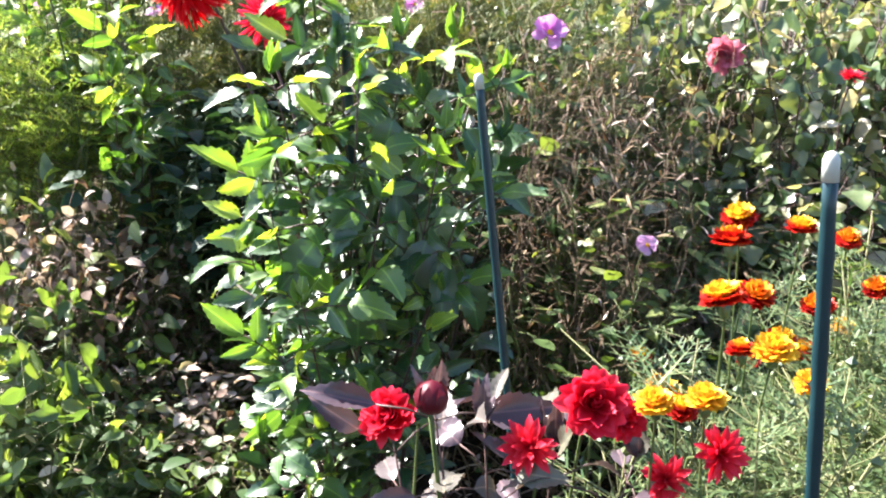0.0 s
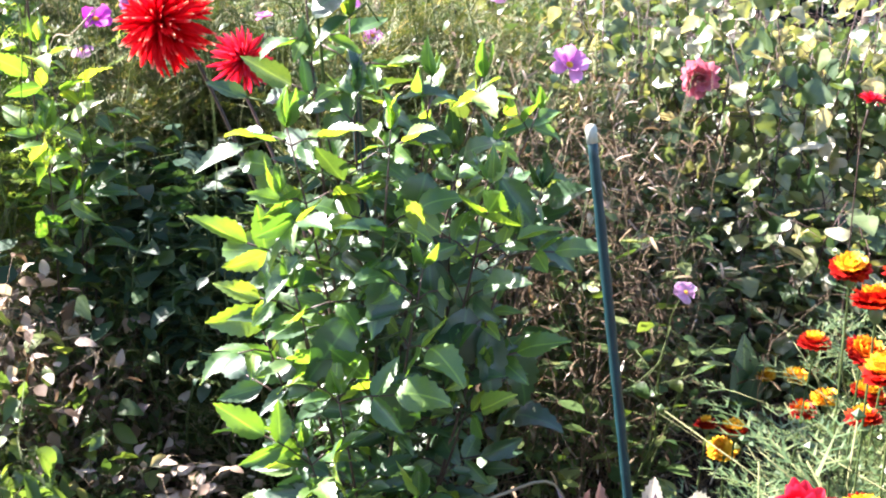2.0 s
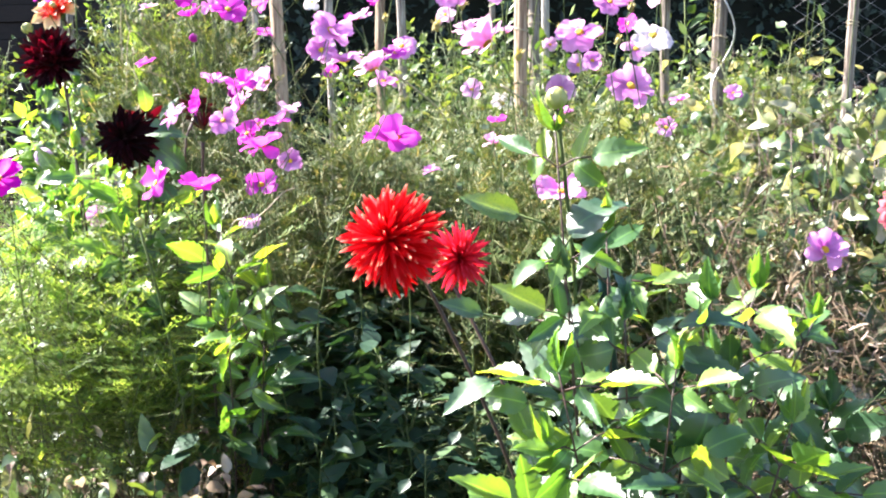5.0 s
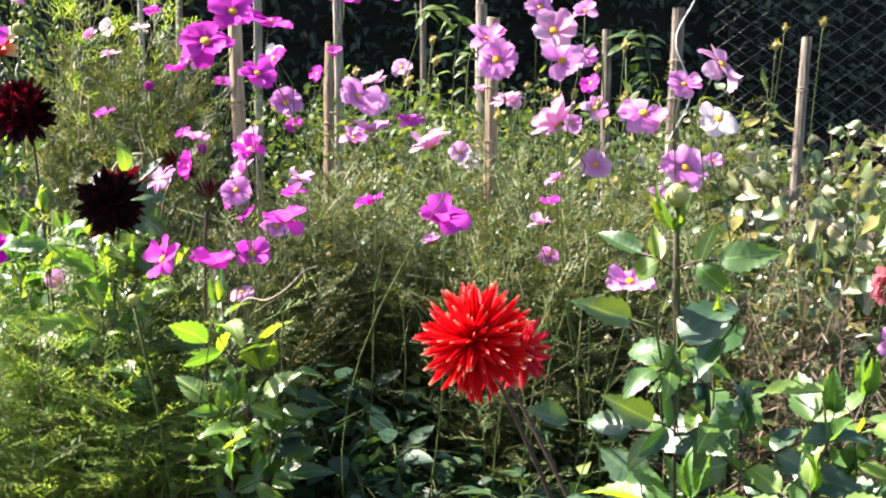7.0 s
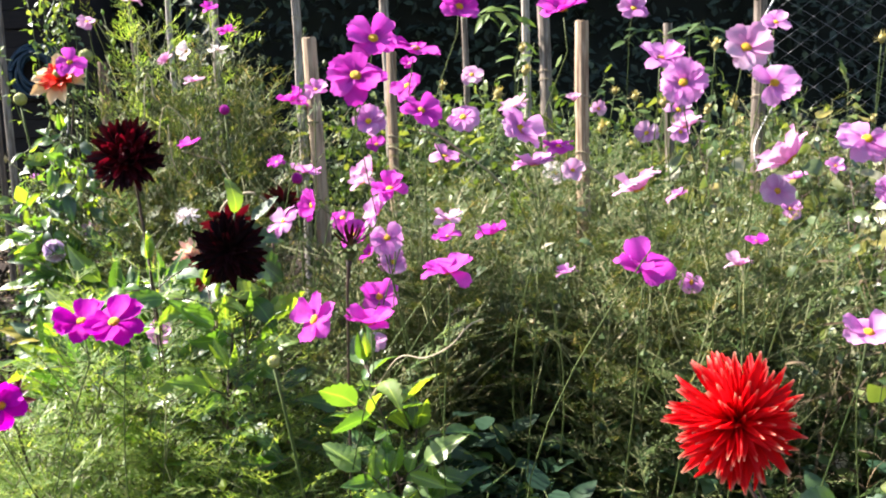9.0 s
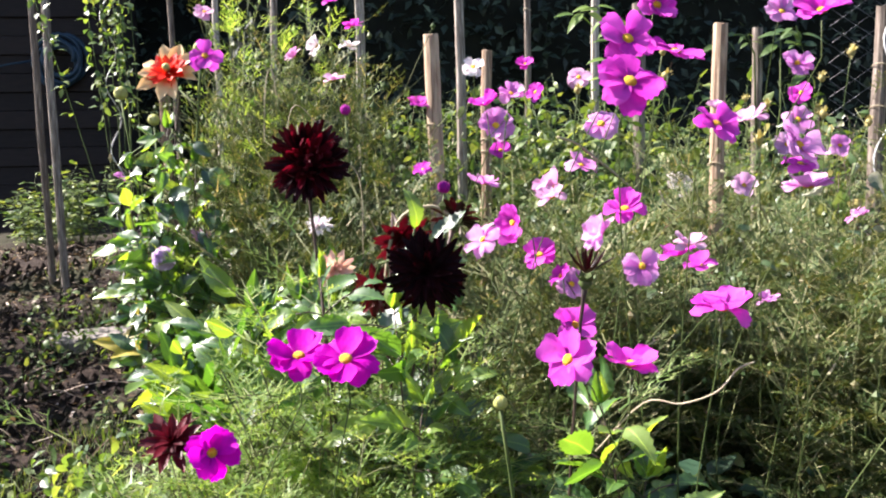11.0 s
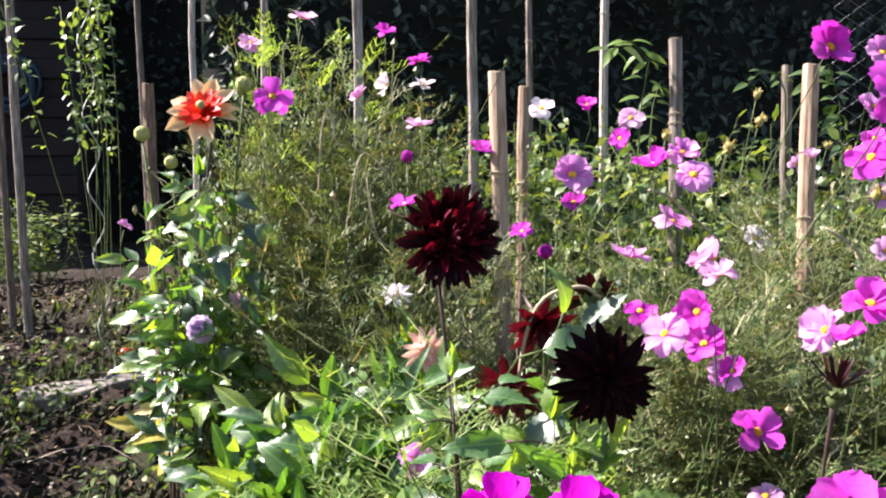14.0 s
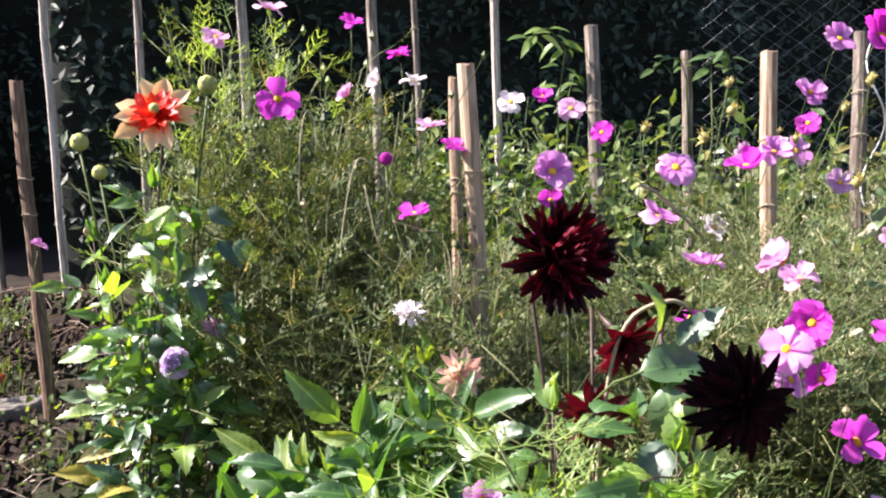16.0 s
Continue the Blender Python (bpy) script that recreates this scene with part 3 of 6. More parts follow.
def hedge(name, x0, x1, y, depth, top, count, label, seed, size=0.07):
    r = random.Random(seed)
    base = ground_z((x0 + x1) / 2, y) - 0.1
    root = thing(name, ((x0 + x1) / 2, y, base), label, "hedge")
    cx = (x0 + x1) / 2
    s = Soup()
    nxs, nzs = int((x1 - x0) / 0.25), int((top - base) / 0.25)
    vs, fs = [], []
    for k in range(nzs + 1):
        for i in range(nxs + 1):
            x = x0 + (x1 - x0) * i / nxs
            z = base + (top - base) * k / nzs
            yy = y + 0.22 * noise.noise((x * 1.3, z * 1.3, seed)) + 0.1 * noise.noise((x * 4, z * 4, seed))
            vs.append((x - cx, yy - y, z - base + 0.25 * noise.noise((x * 1.1, 0, seed)) * (k == nzs)))
    w = nxs + 1
    fs = [(k * w + i, k * w + i + 1, (k + 1) * w + i + 1, (k + 1) * w + i) for k in range(nzs) for i in range(nxs)]
    n0 = len(vs)
    vs += [(v[0], v[1] + depth, v[2]) for v in vs]
    fs += [tuple(i + n0 for i in f)[::-1] for f in fs]
    for i in range(nxs):
        a = nzs * w + i
        fs.append((a, a + 1, a + 1 + n0, a + n0))
    for k in range(nzs):
        a, b = k * w, (k + 1) * w
        fs.append((a, b, b + n0, a + n0))
        a, b = k * w + nxs, (k + 1) * w + nxs
        fs.append((b, a, a + n0, b + n0))
    # Solid near-black body behind the leaves, painted as shade.
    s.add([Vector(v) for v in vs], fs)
    s.obj("core", M_SHADE_CORE, root, "near-black body standing in for the shade inside the hedge")
    lv = Soup()
    for _ in range(count):
        x = r.uniform(x0, x1)
        z = base + (top - base) * r.uniform(0.12, 1.03)
        d = rand_dir(r, -0.15)
        d.y = -abs(d.y) * 0.7
        yy = 0.22 * noise.noise((x * 1.3, z * 1.3, seed)) - r.uniform(0.0, 0.12)
        vs, fs = small_leaf(size * r.uniform(0.6, 1.3), d, Vector((r.gauss(0, .5), -0.6, 0.8)))
        lv.add([v + Vector((x - cx, yy, z - base)) for v in vs], fs)
    ob = lv.obj("foliage", M_HEDGE, root, "dense green leaves coloured darker for deep shade", smooth=False)
    ob["kind"] = "stuff"
    return root


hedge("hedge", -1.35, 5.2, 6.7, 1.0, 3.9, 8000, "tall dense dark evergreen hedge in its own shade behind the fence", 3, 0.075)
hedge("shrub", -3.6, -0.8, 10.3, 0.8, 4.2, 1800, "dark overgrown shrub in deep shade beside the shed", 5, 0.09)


def shed():
    y = 9.2
    base = ground_z(-3, y) - 0.15
    root = thing("shed", (-4.0, y, base), "dark brown boarded garden shed in shade", "shed")
    for i in range(22):
        bm = bmesh.new()
        bmesh.ops.create_cube(bm, size=1, matrix=Matrix.Translation((0.0, 0.02 * (i % 2), 0.08 + i * 0.15)) @ Matrix.Diagonal((3.2, 0.03, 0.146, 1)))
        bmesh.ops.bevel(bm, geom=bm.edges[:], offset=0.004, segments=1, affect='EDGES')
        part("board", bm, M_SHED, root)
    bm = bmesh.new()
    bmesh.ops.create_cube(bm, size=1, matrix=Matrix.Translation((0, 1.2, 1.6)) @ Matrix.Diagonal((3.16, 2.3, 3.2, 1)))
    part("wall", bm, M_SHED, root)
    bm = bmesh.new()
    bmesh.ops.create_cube(bm, size=1, matrix=Matrix.Translation((0, 1.1, 3.4)) @ Matrix.Rotation(radians(6), 4, 'X') @ Matrix.Diagonal((3.6, 3.0, 0.08, 1)))
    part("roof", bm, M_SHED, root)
    hose = thing("garden_hose", (-2.86, y - 0.08, 2.23), "coiled blue plastic garden hose hanging on the dark shed", "hose")
    s = Soup()
    pts = []
    for k in range(150):
        a = 2 * math.pi * k / 24
        rr = 0.12 + 0.035 * math.sin(k * 0.31) + 0.0005 * k
        pts.append((rr * math.cos(a), -0.045 + 0.09 * (k / 150), rr * math.sin(a) * 1.05))
    s.tube(pts, 0.018, 6)
    s.obj("coil", M_HOSE, hose)
    s = Soup()
    s.tube([(0.0, -0.09, 0.16), (0, 0.08, 0.16)], 0.01, 6)
    s.obj("hook", M_WIRE, hose, "grey metal hook")
    c = Soup()
    c.tube([(-0.15, 0.0, 0.02), (-0.35, -0.1, -0.02), (-0.75, -0.2, -0.12)], 0.008, 5)
    c.obj("loose_end", M_HOSE, hose)


shed()


# ---- stakes ----
def wooden_stake(x, y, top, r, mat, label, lean=(0, 0), sides=9, seed=0):
    rr = random.Random(seed)
    g = ground_z(x, y)
    root = thing("wooden_stake", (x, y, g), label, "stake", "garden stakes")
    h = top - g
    pts, rad = [], []
    for i in range(9):
        t = -0.06 + 1.06 * i / 8
        pts.append((lean[0] * (t - 1) * h + rr.gauss(0, 0.0015), lean[1] * (t - 1) * h + rr.gauss(0, 0.0015), t * h))
        rad.append(r * (1.04 - 0.08 * t) * rr.uniform(0.96, 1.04))
    vs, fs = tube_data(pts, rad, sides)
    n = len(vs)
    for k in range(sides):
        vs[n - sides + k].z += rr.uniform(-0.004, 0.004)
    mesh_obj("pole", vs, fs, mat, root, smooth=False)
    if r > 0.015:
        for k in range(2):
            s = Soup()
            zz = h * rr.uniform(0.55, 0.9)
            t = zz / h
            ring = [(lean[0] * (t - 1) * h + (r * 1.13) * math.cos(a), lean[1] * (t - 1) * h + (r * 1.13) * math.sin(a), zz + 0.004 * math.sin(2 * a)) for a in np.linspace(0, 2 * math.pi, 13)]
            s.tube(ring, 0.0018, 4)
            s.obj("twine", M_PALE_STALK, root, "pale garden twine tied round the pole")
    return root


GREY = "weathered grey-brown round wooden stake standing among cosmos"
TALL = "tall thin grey bean pole standing at the back of the bed"
for i, (x, y, top, r, tall, brown, lx) in enumerate((
        (-0.661, 3.046, 1.742, 0.0185, 0, 1, -0.02), (-0.394, 3.733, 1.775, 0.017, 0, 1, 0.02), (0.165, 3.945, 1.945, 0.022, 0, 0, 0),
        (0.73, 4.24, 1.90, 0.019, 0, 0, 0), (0.019, 2.985, 1.758, 0.018, 0, 1, 0.02), (0.70, 3.40, 1.86, 0.022, 0, 0, 0.03),
        (1.082, 3.3, 1.765, 0.016, 0, 0, 0.05), (1.70, 3.39, 1.75, 0.012, 0, 0, 0.02), (-1.495, 4.8, 1.87, 0.022, 0, 1, -0.02))):
    wooden_stake(x, y, top, r, M_WOOD_BROWN if brown else M_WOOD, GREY, (lx, 0), 10, i)
for i, (x, y, top, r, lx) in enumerate((
        (-0.335, 4.57, 2.9, 0.019, 0.0), (0.12, 5.35, 2.8, 0.016, 0.0), (0.36, 5.03, 2.7, 0.019, 0.01), (-2.125, 5.60, 3.0, 0.019, -0.015),
        (-2.22, 5.75, 3.0, 0.017, -0.015), (-1.72, 6.9, 3.2, 0.017, -0.02), (-1.38, 6.15, 3.0, 0.016, 0.0), (-0.69, 5.07, 2.8, 0.02, 0.0), (-1.05, 5.2, 2.6, 0.016, 0.02))):
    wooden_stake(x, y, top, r, M_WOOD, TALL, (lx, 0), 8, 40 + i)


def green_stake(top, foot, r, label):
    root = thing("plant_stake", foot, label, "stake", "green plant stakes")
    d = Vector(top) - Vector(foot)
    s = Soup()
    pts, rad = [], []
    n = 46
    for i in range(n + 1):
        pts.append(d * (-0.03 + 1.03 * i / n))
        rad.append(r * (1.0 if i % 2 else 1.12))
    s.tube(pts, rad, 10)
    s.obj("rod", M_GREEN_PLASTIC, root, "dark green ribbed plastic-coated rod")
    u = d.normalized()
    s = Soup()
    s.tube([d - u * 2.4 * r, d + u * 0.002, d + u * 0.005, d + u * 0.006], [r * 1.16, r * 1.14, r * 0.8, r * 0.2], 10)
    s.obj("cap", M_CAP, root, "pale plastic end cap")


green_stake((0.143, 0.926, 1.10), (0.30, 0.93, ground_z(0.3, 0.93)), 0.0045, "thin dark green ribbed plant stake leaning beside the dahlia")
green_stake((0.317, 0.368, 1.096), (0.42, 0.40, ground_z(0.42, 0.4)), 0.0037, "thin dark green ribbed plant stake beside the marigolds")
green_stake((-0.066, 1.372, 1.165), (0.02, 1.40, ground_z(0.0, 1.4)), 0.007, "dark green plant stake inside the red dahlia plant")


def spiral_wire(foot, top, amp, turns, r, label):
    root = thing("spiral_stake", foot, label, "plant support")
    d = Vector(top) - Vector(foot)
    s = Soup()
    pts = []
    for i in range(90):
        t = i / 89
        a = 2 * math.pi * turns * t
        pts.append(d * t + Vector((amp * math.sin(a), amp * math.cos(a) * 0.8, 0)))
    s.tube(pts, r, 5)
    s.obj("wire", M_WIRE, root, "pale wavy metal rod")


spiral_wire((0.62, 3.35, 0.45), (0.72, 3.35, 2.0), 0.03, 4.5, 0.0026, "pale spiral metal plant support beside a stake")
spiral_wire((-1.69, 5.0, 0.75), (-1.74, 5.0, 2.25), 0.026, 5.5, 0.0026, "pale spiral metal plant support under climbing vine")


# ---- leafy plant masses ----
def thread_leaf(s, at, d, up, L, r):
    """A feathery leaf: a midrib with pairs of forked threads."""
    m3 = frame_of(d, up).to_3x3()
    n = 4
    w = 0.0014
    def tri(a, b, ww):
        a, b = Vector(a), Vector(b)
        side = (b - a).cross(Vector((0, 0.3, 1))).normalized() * ww
        o = len(s.v)
        s.v.extend((at + m3 @ (a - side), at + m3 @ (a + side), at + m3 @ b))
        s.f.append((o, o + 1, o + 2))
    droop = r.uniform(-0.25, 0.1)
    tri((0, 0, 0), (0, L, droop * L), w * 1.5)
    for i in range(1, n + 1):
        t = i / (n + 0.5)
        base = Vector((0, L * t, droop * L * t))
        ln = L * 0.55 * (1 - 0.55 * t) * r.uniform(0.8, 1.2)
        for sg in (-1, 1):
            tip = base + Vector((sg * ln * 0.75, ln * 0.65, r.uniform(-0.3, 0.3) * ln))
            tri(base, tip, w)
            for q in (0.4, 0.7):
                b2 = base.lerp(tip, q)
                for sg2 in (-1, 1):
                    dd = Vector((sg * 0.45 + sg2 * 0.35, 0.75 - sg * sg2 * 0.3, r.uniform(-0.4, 0.4))) * ln * 0.42
                    tri(b2, b2 + dd, w * 0.9)


def cosmos_plant_mesh(seed, height, spread, nstem, mat_leaf, leaf_len=0.06, per=42, low=0.25):
    r = random.Random(seed)
    st, lf = Soup(), Soup()
    for k in range(nstem):
        a = 2 * math.pi * (k + r.random()) / nstem
        h = height * r.uniform(0.72, 1.03)
        rr = spread * r.uniform(0.3, 1.0)
        tip = Vector((rr * math.cos(a), rr * math.sin(a), h))
        pts = bend((0.02 * math.cos(a), 0.02 * math.sin(a), -0.05), tip, 0.1, 8, Vector((r.gauss(0, .05), r.gauss(0, .05), 0)))
        pts = [p + Vector((r.gauss(0, .018), r.gauss(0, .018), 0)) for p in pts]
        st.tube(pts, [0.003 - 0.0020 * i / 8 for i in range(9)], 4)
        for j in range(5):
            p = pts[r.randint(4, 7)]
            q = p + Vector((r.gauss(0, .09), r.gauss(0, .09), r.uniform(0.05, 0.2)))
            st.tube([p, p.lerp(q, .5) + Vector((r.gauss(0, .015), r.gauss(0, .015), 0)), q], 0.001, 3)
            e = r.uniform(0.004, 0.008)
            o = len(lf.v)
            lf.v.extend(q + Vector(v) * e for v in ((1, 0, 0), (0, 1, 0), (-1, 0, 0), (0, -1, 0), (0, 0, 1.3), (0, 0, -1.3)))
            lf.f.extend((o + i, o + (i + 1) % 4, o + 4) for i in range(4))
            lf.f.extend((o + (i + 1) % 4, o + i, o + 5) for i in range(4))
        for j in range(per):
            t = low + (1 - low) * (j + r.random()) / per
            i = min(7, int(t * 8))
            p = pts[i].lerp(pts[i + 1], t * 8 - i)
            az = r.uniform(0, 2 * math.pi)
            d = Vector((math.cos(az), math.sin(az), r.uniform(0.1, 1.0)))
            if r.random() < 0.35:
                q = p + d.normalized() * r.uniform(0.05, 0.12)
                st.tube([p, p.lerp(q, .5) + Vector((0, 0, 0.004)), q], 0.0009, 3)
                p = q
            thread_leaf(lf, p, d, Vector((0, 0, 1)), leaf_len * r.uniform(0.7, 1.3), r)
    return st.mesh("stem", M_COSMOS_STEM), lf.mesh("foliage", mat_leaf, False)


def plant_copies(name, label, category, group, meshes, spots, seed):
    r = random.Random(seed)
    for (x, y, sz) in spots:
        root = thing(name, (x, y, ground_z(x, y)), label, category, group)
        root.rotation_euler = (0, 0, r.uniform(0, 6.28))
        root.scale = (r.uniform(0.9, 1.1), r.uniform(0.9, 1.1), sz)
        pick = r.choice(meshes)
        for me in pick:
            ob = new(me.name.split(".")[0], me)
            ob.parent = root
            ob["kind"] = "stuff"


def top_of_bed(y):
    return 1.14 + 0.20 * (y - 1.65) if y < 2.3 else 1.27 + 0.22 * (y - 2.3)


cosmos_meshes = [cosmos_plant_mesh(100 + k, 1.0, 0.2, 7, M_COSMOS_LEAF) for k in range(5)]
canopy_meshes = [cosmos_plant_mesh(130 + k, 1.0, 0.2, 6, M_COSMOS_LEAF, 0.06, 34, 0.66) for k in range(3)]
fennel_meshes = [cosmos_plant_mesh(150 + k, 1.0, 0.17, 8, M_FENNEL, 0.065, 36) for k in range(3)]


def spots_in(x0, x1, y0, y1, n, seed, keep=lambda x, y: True, top=top_of_bed, jitter=0.08, knots=0):
    r = random.Random(seed)
    out = []
    cents = [(r.uniform(x0, x1), r.uniform(y0, y1)) for _ in range(knots)]
    while len(out) < n:
        x, y = r.uniform(x0, x1), r.uniform(y0, y1)
        if knots:
            cx, cy = r.choice(cents)
            x, y = cx + r.gauss(0, 0.07), cy + r.gauss(0, 0.07)
        if keep(x, y):
            out.append((x, y, (top(y) + r.uniform(-jitter, jitter * 0.6)) - ground_z(x, y)))
    return out


def clear_of_dahlias(x, y):
    if (x + 0.98) ** 2 + (y - 2.5) ** 2 < 0.3 ** 2 or (x + 1.3) ** 2 + (y - 3.05) ** 2 < 0.22 ** 2:
        return False
    if x < -1.15 and y < 2.4:
        return False
    if -1.0 < x < -0.48 and y < 2.4 or -0.88 < x < -0.56 and 2.3 < y < 3.1 or -0.66 < x < -0.36 and 2.8 < y < 3.72:
        return False
    return (x + 0.05) ** 2 + (y - 1.42) ** 2 > 0.34 ** 2


def behind_the_gap(x, y):
    return clear_of_dahlias(x, y) and y > 2.14 and not (-0.56 < x < -0.22 and y < 2.42)


COSMOS = "feathery green cosmos plant with thread-like leaves"
plant_copies("cosmos_plant", COSMOS, "cosmos", "cosmos in the bed", cosmos_meshes, spots_in(-0.5, 0.35, 1.84, 2.45, 20, 1, behind_the_gap, knots=9), 1)
plant_copies("cosmos_plant", COSMOS, "cosmos", "cosmos in the bed", canopy_meshes, spots_in(-0.5, 0.3, 2.4, 2.62, 12, 9, clear_of_dahlias), 9)
plant_copies("cosmos_plant", "feathery cosmos plant with bare lower stems", "cosmos", "cosmos in the bed", canopy_meshes,
             spots_in(-0.60, -0.45, 2.3, 2.45, 2, 7, lambda x, y: (x + 0.9) ** 2 + (y - 2.1) ** 2 > 0.12 ** 2, lambda y: 1.12 + 0.2 * (y - 1.8), 0.06), 7)
plant_copies("cosmos_plant", COSMOS, "cosmos", "cosmos in the bed", cosmos_meshes, spots_in(-1.1, 0.9, 2.4, 3.5, 33, 2, clear_of_dahlias, knots=16), 2)
plant_copies("cosmos_plant", COSMOS, "cosmos", "cosmos in the bed", cosmos_meshes, spots_in(-1.14, -0.82, 2.95, 3.45, 14, 3, clear_of_dahlias, lambda y: 1.70), 3)
plant_copies("cosmos_plant", COSMOS, "cosmos", "cosmos in the bed", cosmos_meshes, spots_in(-0.88, -0.36, 2.62, 3.7, 14, 4, lambda x, y: True, lambda y: 1.16 + 0.08 * (y - 2.3), 0.06), 5)
plant_copies("cosmos_plant", COSMOS, "cosmos", "cosmos in the bed", cosmos_meshes, spots_in(-0.30, -0.1, 1.85, 2.0, 3, 6, lambda x, y: True, lambda y: 0.84, 0.06), 6)
plant_copies("cosmos_plant", COSMOS, "cosmos", "cosmos in the bed", cosmos_meshes, spots_in(-1.02, -0.82, 2.72, 2.98, 7, 8, lambda x, y: True, lambda y: 1.47, 0.08), 8)
fennel_tops = [cosmos_plant_mesh(160 + k, 1.0, 0.19, 7, M_FENNEL, 0.075, 26, 0.62) for k in range(2)]
plant_copies("feathery_plant", "bright yellow-green feathery plant with thin stems", "plant", "feathery plants", fennel_tops,
             [(-1.12, 2.12, 0.88), (-1.0, 2.08, 0.86), (-0.95, 2.16, 1.0), (-0.88, 2.14, 0.98), (-1.06, 2.24, 0.90), (-0.80, 2.2, 0.88), (-0.9, 2.28, 0.88), (-1.2, 2.2, 0.84), (-0.72, 2.02, 0.82), (-0.8, 2.04, 0.82)], 40)
plant_copies("feathery_plant", "bright yellow-green feathery plant with thread-like leaves", "plant", "feathery plants", fennel_meshes,
             [(-1.04, 3.25, 1.36), (-0.98, 3.35, 1.38), (-1.12, 3.45, 1.34)], 4)


def leafy_mesh(seed, height, spread, nstem, count, mat, size, stem_mat, up=0.2, low=0.15, sr=0.004, wiggle=0.012, hang=0.0, profile=None):
    r = random.Random(seed)
    st, lf = Soup(), Soup()
    for k in range(nstem):
        a = 2 * math.pi * (k + r.random()) / nstem
        tip = Vector((spread * r.uniform(0.2, 1) * math.cos(a), spread * r.uniform(0.2, 1) * math.sin(a), height * r.uniform(0.75, 1.02)))
        pts = bend((0.03 * math.cos(a), 0.03 * math.sin(a), -0.05), tip, 0.4, 7, Vector((r.gauss(0, .04), r.gauss(0, .04), 0)))
        pts = [p + Vector((r.gauss(0, wiggle), r.gauss(0, wiggle), 0)) for p in pts]
        st.tube(pts, [sr * (1 - 0.7 * i / 7) for i in range(8)], 4)
        for j in range(count // nstem):
            t = low + (1 - low) * (j + r.random()) / (count // nstem)
            i = min(6, int(t * 7))
            p = pts[i].lerp(pts[i + 1], t * 7 - i)
            d = rand_dir(r, up)
            q = p + d * r.uniform(0.02, 0.10)
            st.tube([p, q], sr * 0.25, 3)
            d2 = (d + Vector((0, 0, r.uniform(-1.0, 0.2) - 2 * hang * r.random()))).normalized()
            face = Vector((r.gauss(0, .5 + hang), r.gauss(0, .5 + hang), 1 - 0.7 * hang))
            vs, fs = blade(profile or (leaf_profile if size > 0.03 else quill_profile), 7 if hang else 5, arch=r.uniform(-1.6, 0.5), fold=r.uniform(-.1, .6), cols=2 if hang else 1, wave=r.uniform(0.05, 0.3), phase=r.random() * 6)
            m = Matrix.Translation(q) @ frame_of(d2, face) @ Matrix.Scale(size * r.uniform(0.5, 1.25), 4)
            lf.put(vs, fs, m)
    return st.mesh("stem", stem_mat), lf.mesh("foliage", mat)


def bean_profile(s):
    return 0.03 + 0.36 * math.sin(math.pi * min(1, s ** 0.6)) ** 0.9 * (1 - 0.3 * s) if s < 1 else 0.004


bean_meshes = [leafy_mesh(200 + k, 1.0, 0.22, 7, 230, M_BEAN, 0.062, M_DARK_STEM, low=0.3, hang=0.8, profile=bean_profile) for k in range(4)]
dry_meshes = [leafy_mesh(230 + k, 1.0, 0.2, 9, 420, M_DRY, 0.029, M_STRAW, sr=0.0016, wiggle=0.03) for k in range(3)]
weed_meshes = [leafy_mesh(260 + k, 0.22, 0.14, 6, 70, M_WEED, 0.035, M_STEM, low=0.1, sr=0.002) for k in range(4)]
plant_copies("bean_plant", "climbing bean plant with drying yellow-green leaves", "bean plant", "beans behind the flowers", bean_meshes,
             spots_in(0.45, 2.0, 2.25, 3.0, 30, 11, top=lambda y: 1.26 + 0.14 * (y - 2.2), jitter=0.14), 11)
plant_copies("bean_plant", "climbing bean plant with drying yellow-green leaves", "bean plant", "beans behind the flowers", bean_meshes,
             spots_in(0.85, 2.6, 3.0, 4.6, 28, 12, top=lambda y: 1.46 + 0.06 * (y - 3.2), jitter=0.12), 12)
plant_copies("bean_plant", "climbing bean plant with drying yellow-green leaves", "bean plant", "beans behind the flowers", bean_meshes,
             spots_in(0.66, 1.5, 2.0, 2.4, 15, 19, top=lambda y: 0.98, jitter=0.14), 19)
pale_meshes = [leafy_mesh(245 + k, 1.0, 0.2, 9, 320, M_PALE_DRY, 0.029, M_STRAW, sr=0.0014, wiggle=0.03) for k in range(2)]
plant_copies("dry_shrub", "dried-up plant with bleached beige leaves", "dry plant", "dried plants", pale_meshes,
             [(0.46, 1.86, 0.8), (0.4, 2.05, 0.9)], 24)
plant_copies("dry_shrub", "dried-up brown plant with thin twigs and shrivelled leaves", "dry plant", "dried plants", dry_meshes,
             [(0.30, 1.75, 0.92), (0.42, 1.85, 0.85), (0.20, 1.95, 0.95), (0.50, 2.05, 0.9), (0.36, 2.1, 0.98), (0.15, 1.7, 0.8), (0.55, 1.8, 0.62), (0.6, 2.2, 0.85)], 13)
plant_copies("weed", "small green weed growing in bare soil", "weed", "weeds on the path", weed_meshes,
             [(x, y, s) for x, y, s in spots_in(-2.9, -1.45, 3.2, 6.0, 26, 14, top=lambda y: ground_z(0, y) + 1.0, jitter=0.3)], 14)
plant_copies("weed", "small green weed growing in bare soil", "weed", "weeds on the path", weed_meshes,
             spots_in(-1.2, -0.35, 1.6, 2.5, 9, 15, top=lambda y: ground_z(0, y) + 1.0, jitter=0.4), 15)
green_bush = [leafy_mesh(280 + k, 1.0, 0.25, 8, 260, M_WEED, 0.052, M_STEM, low=0.2) for k in range(3)]
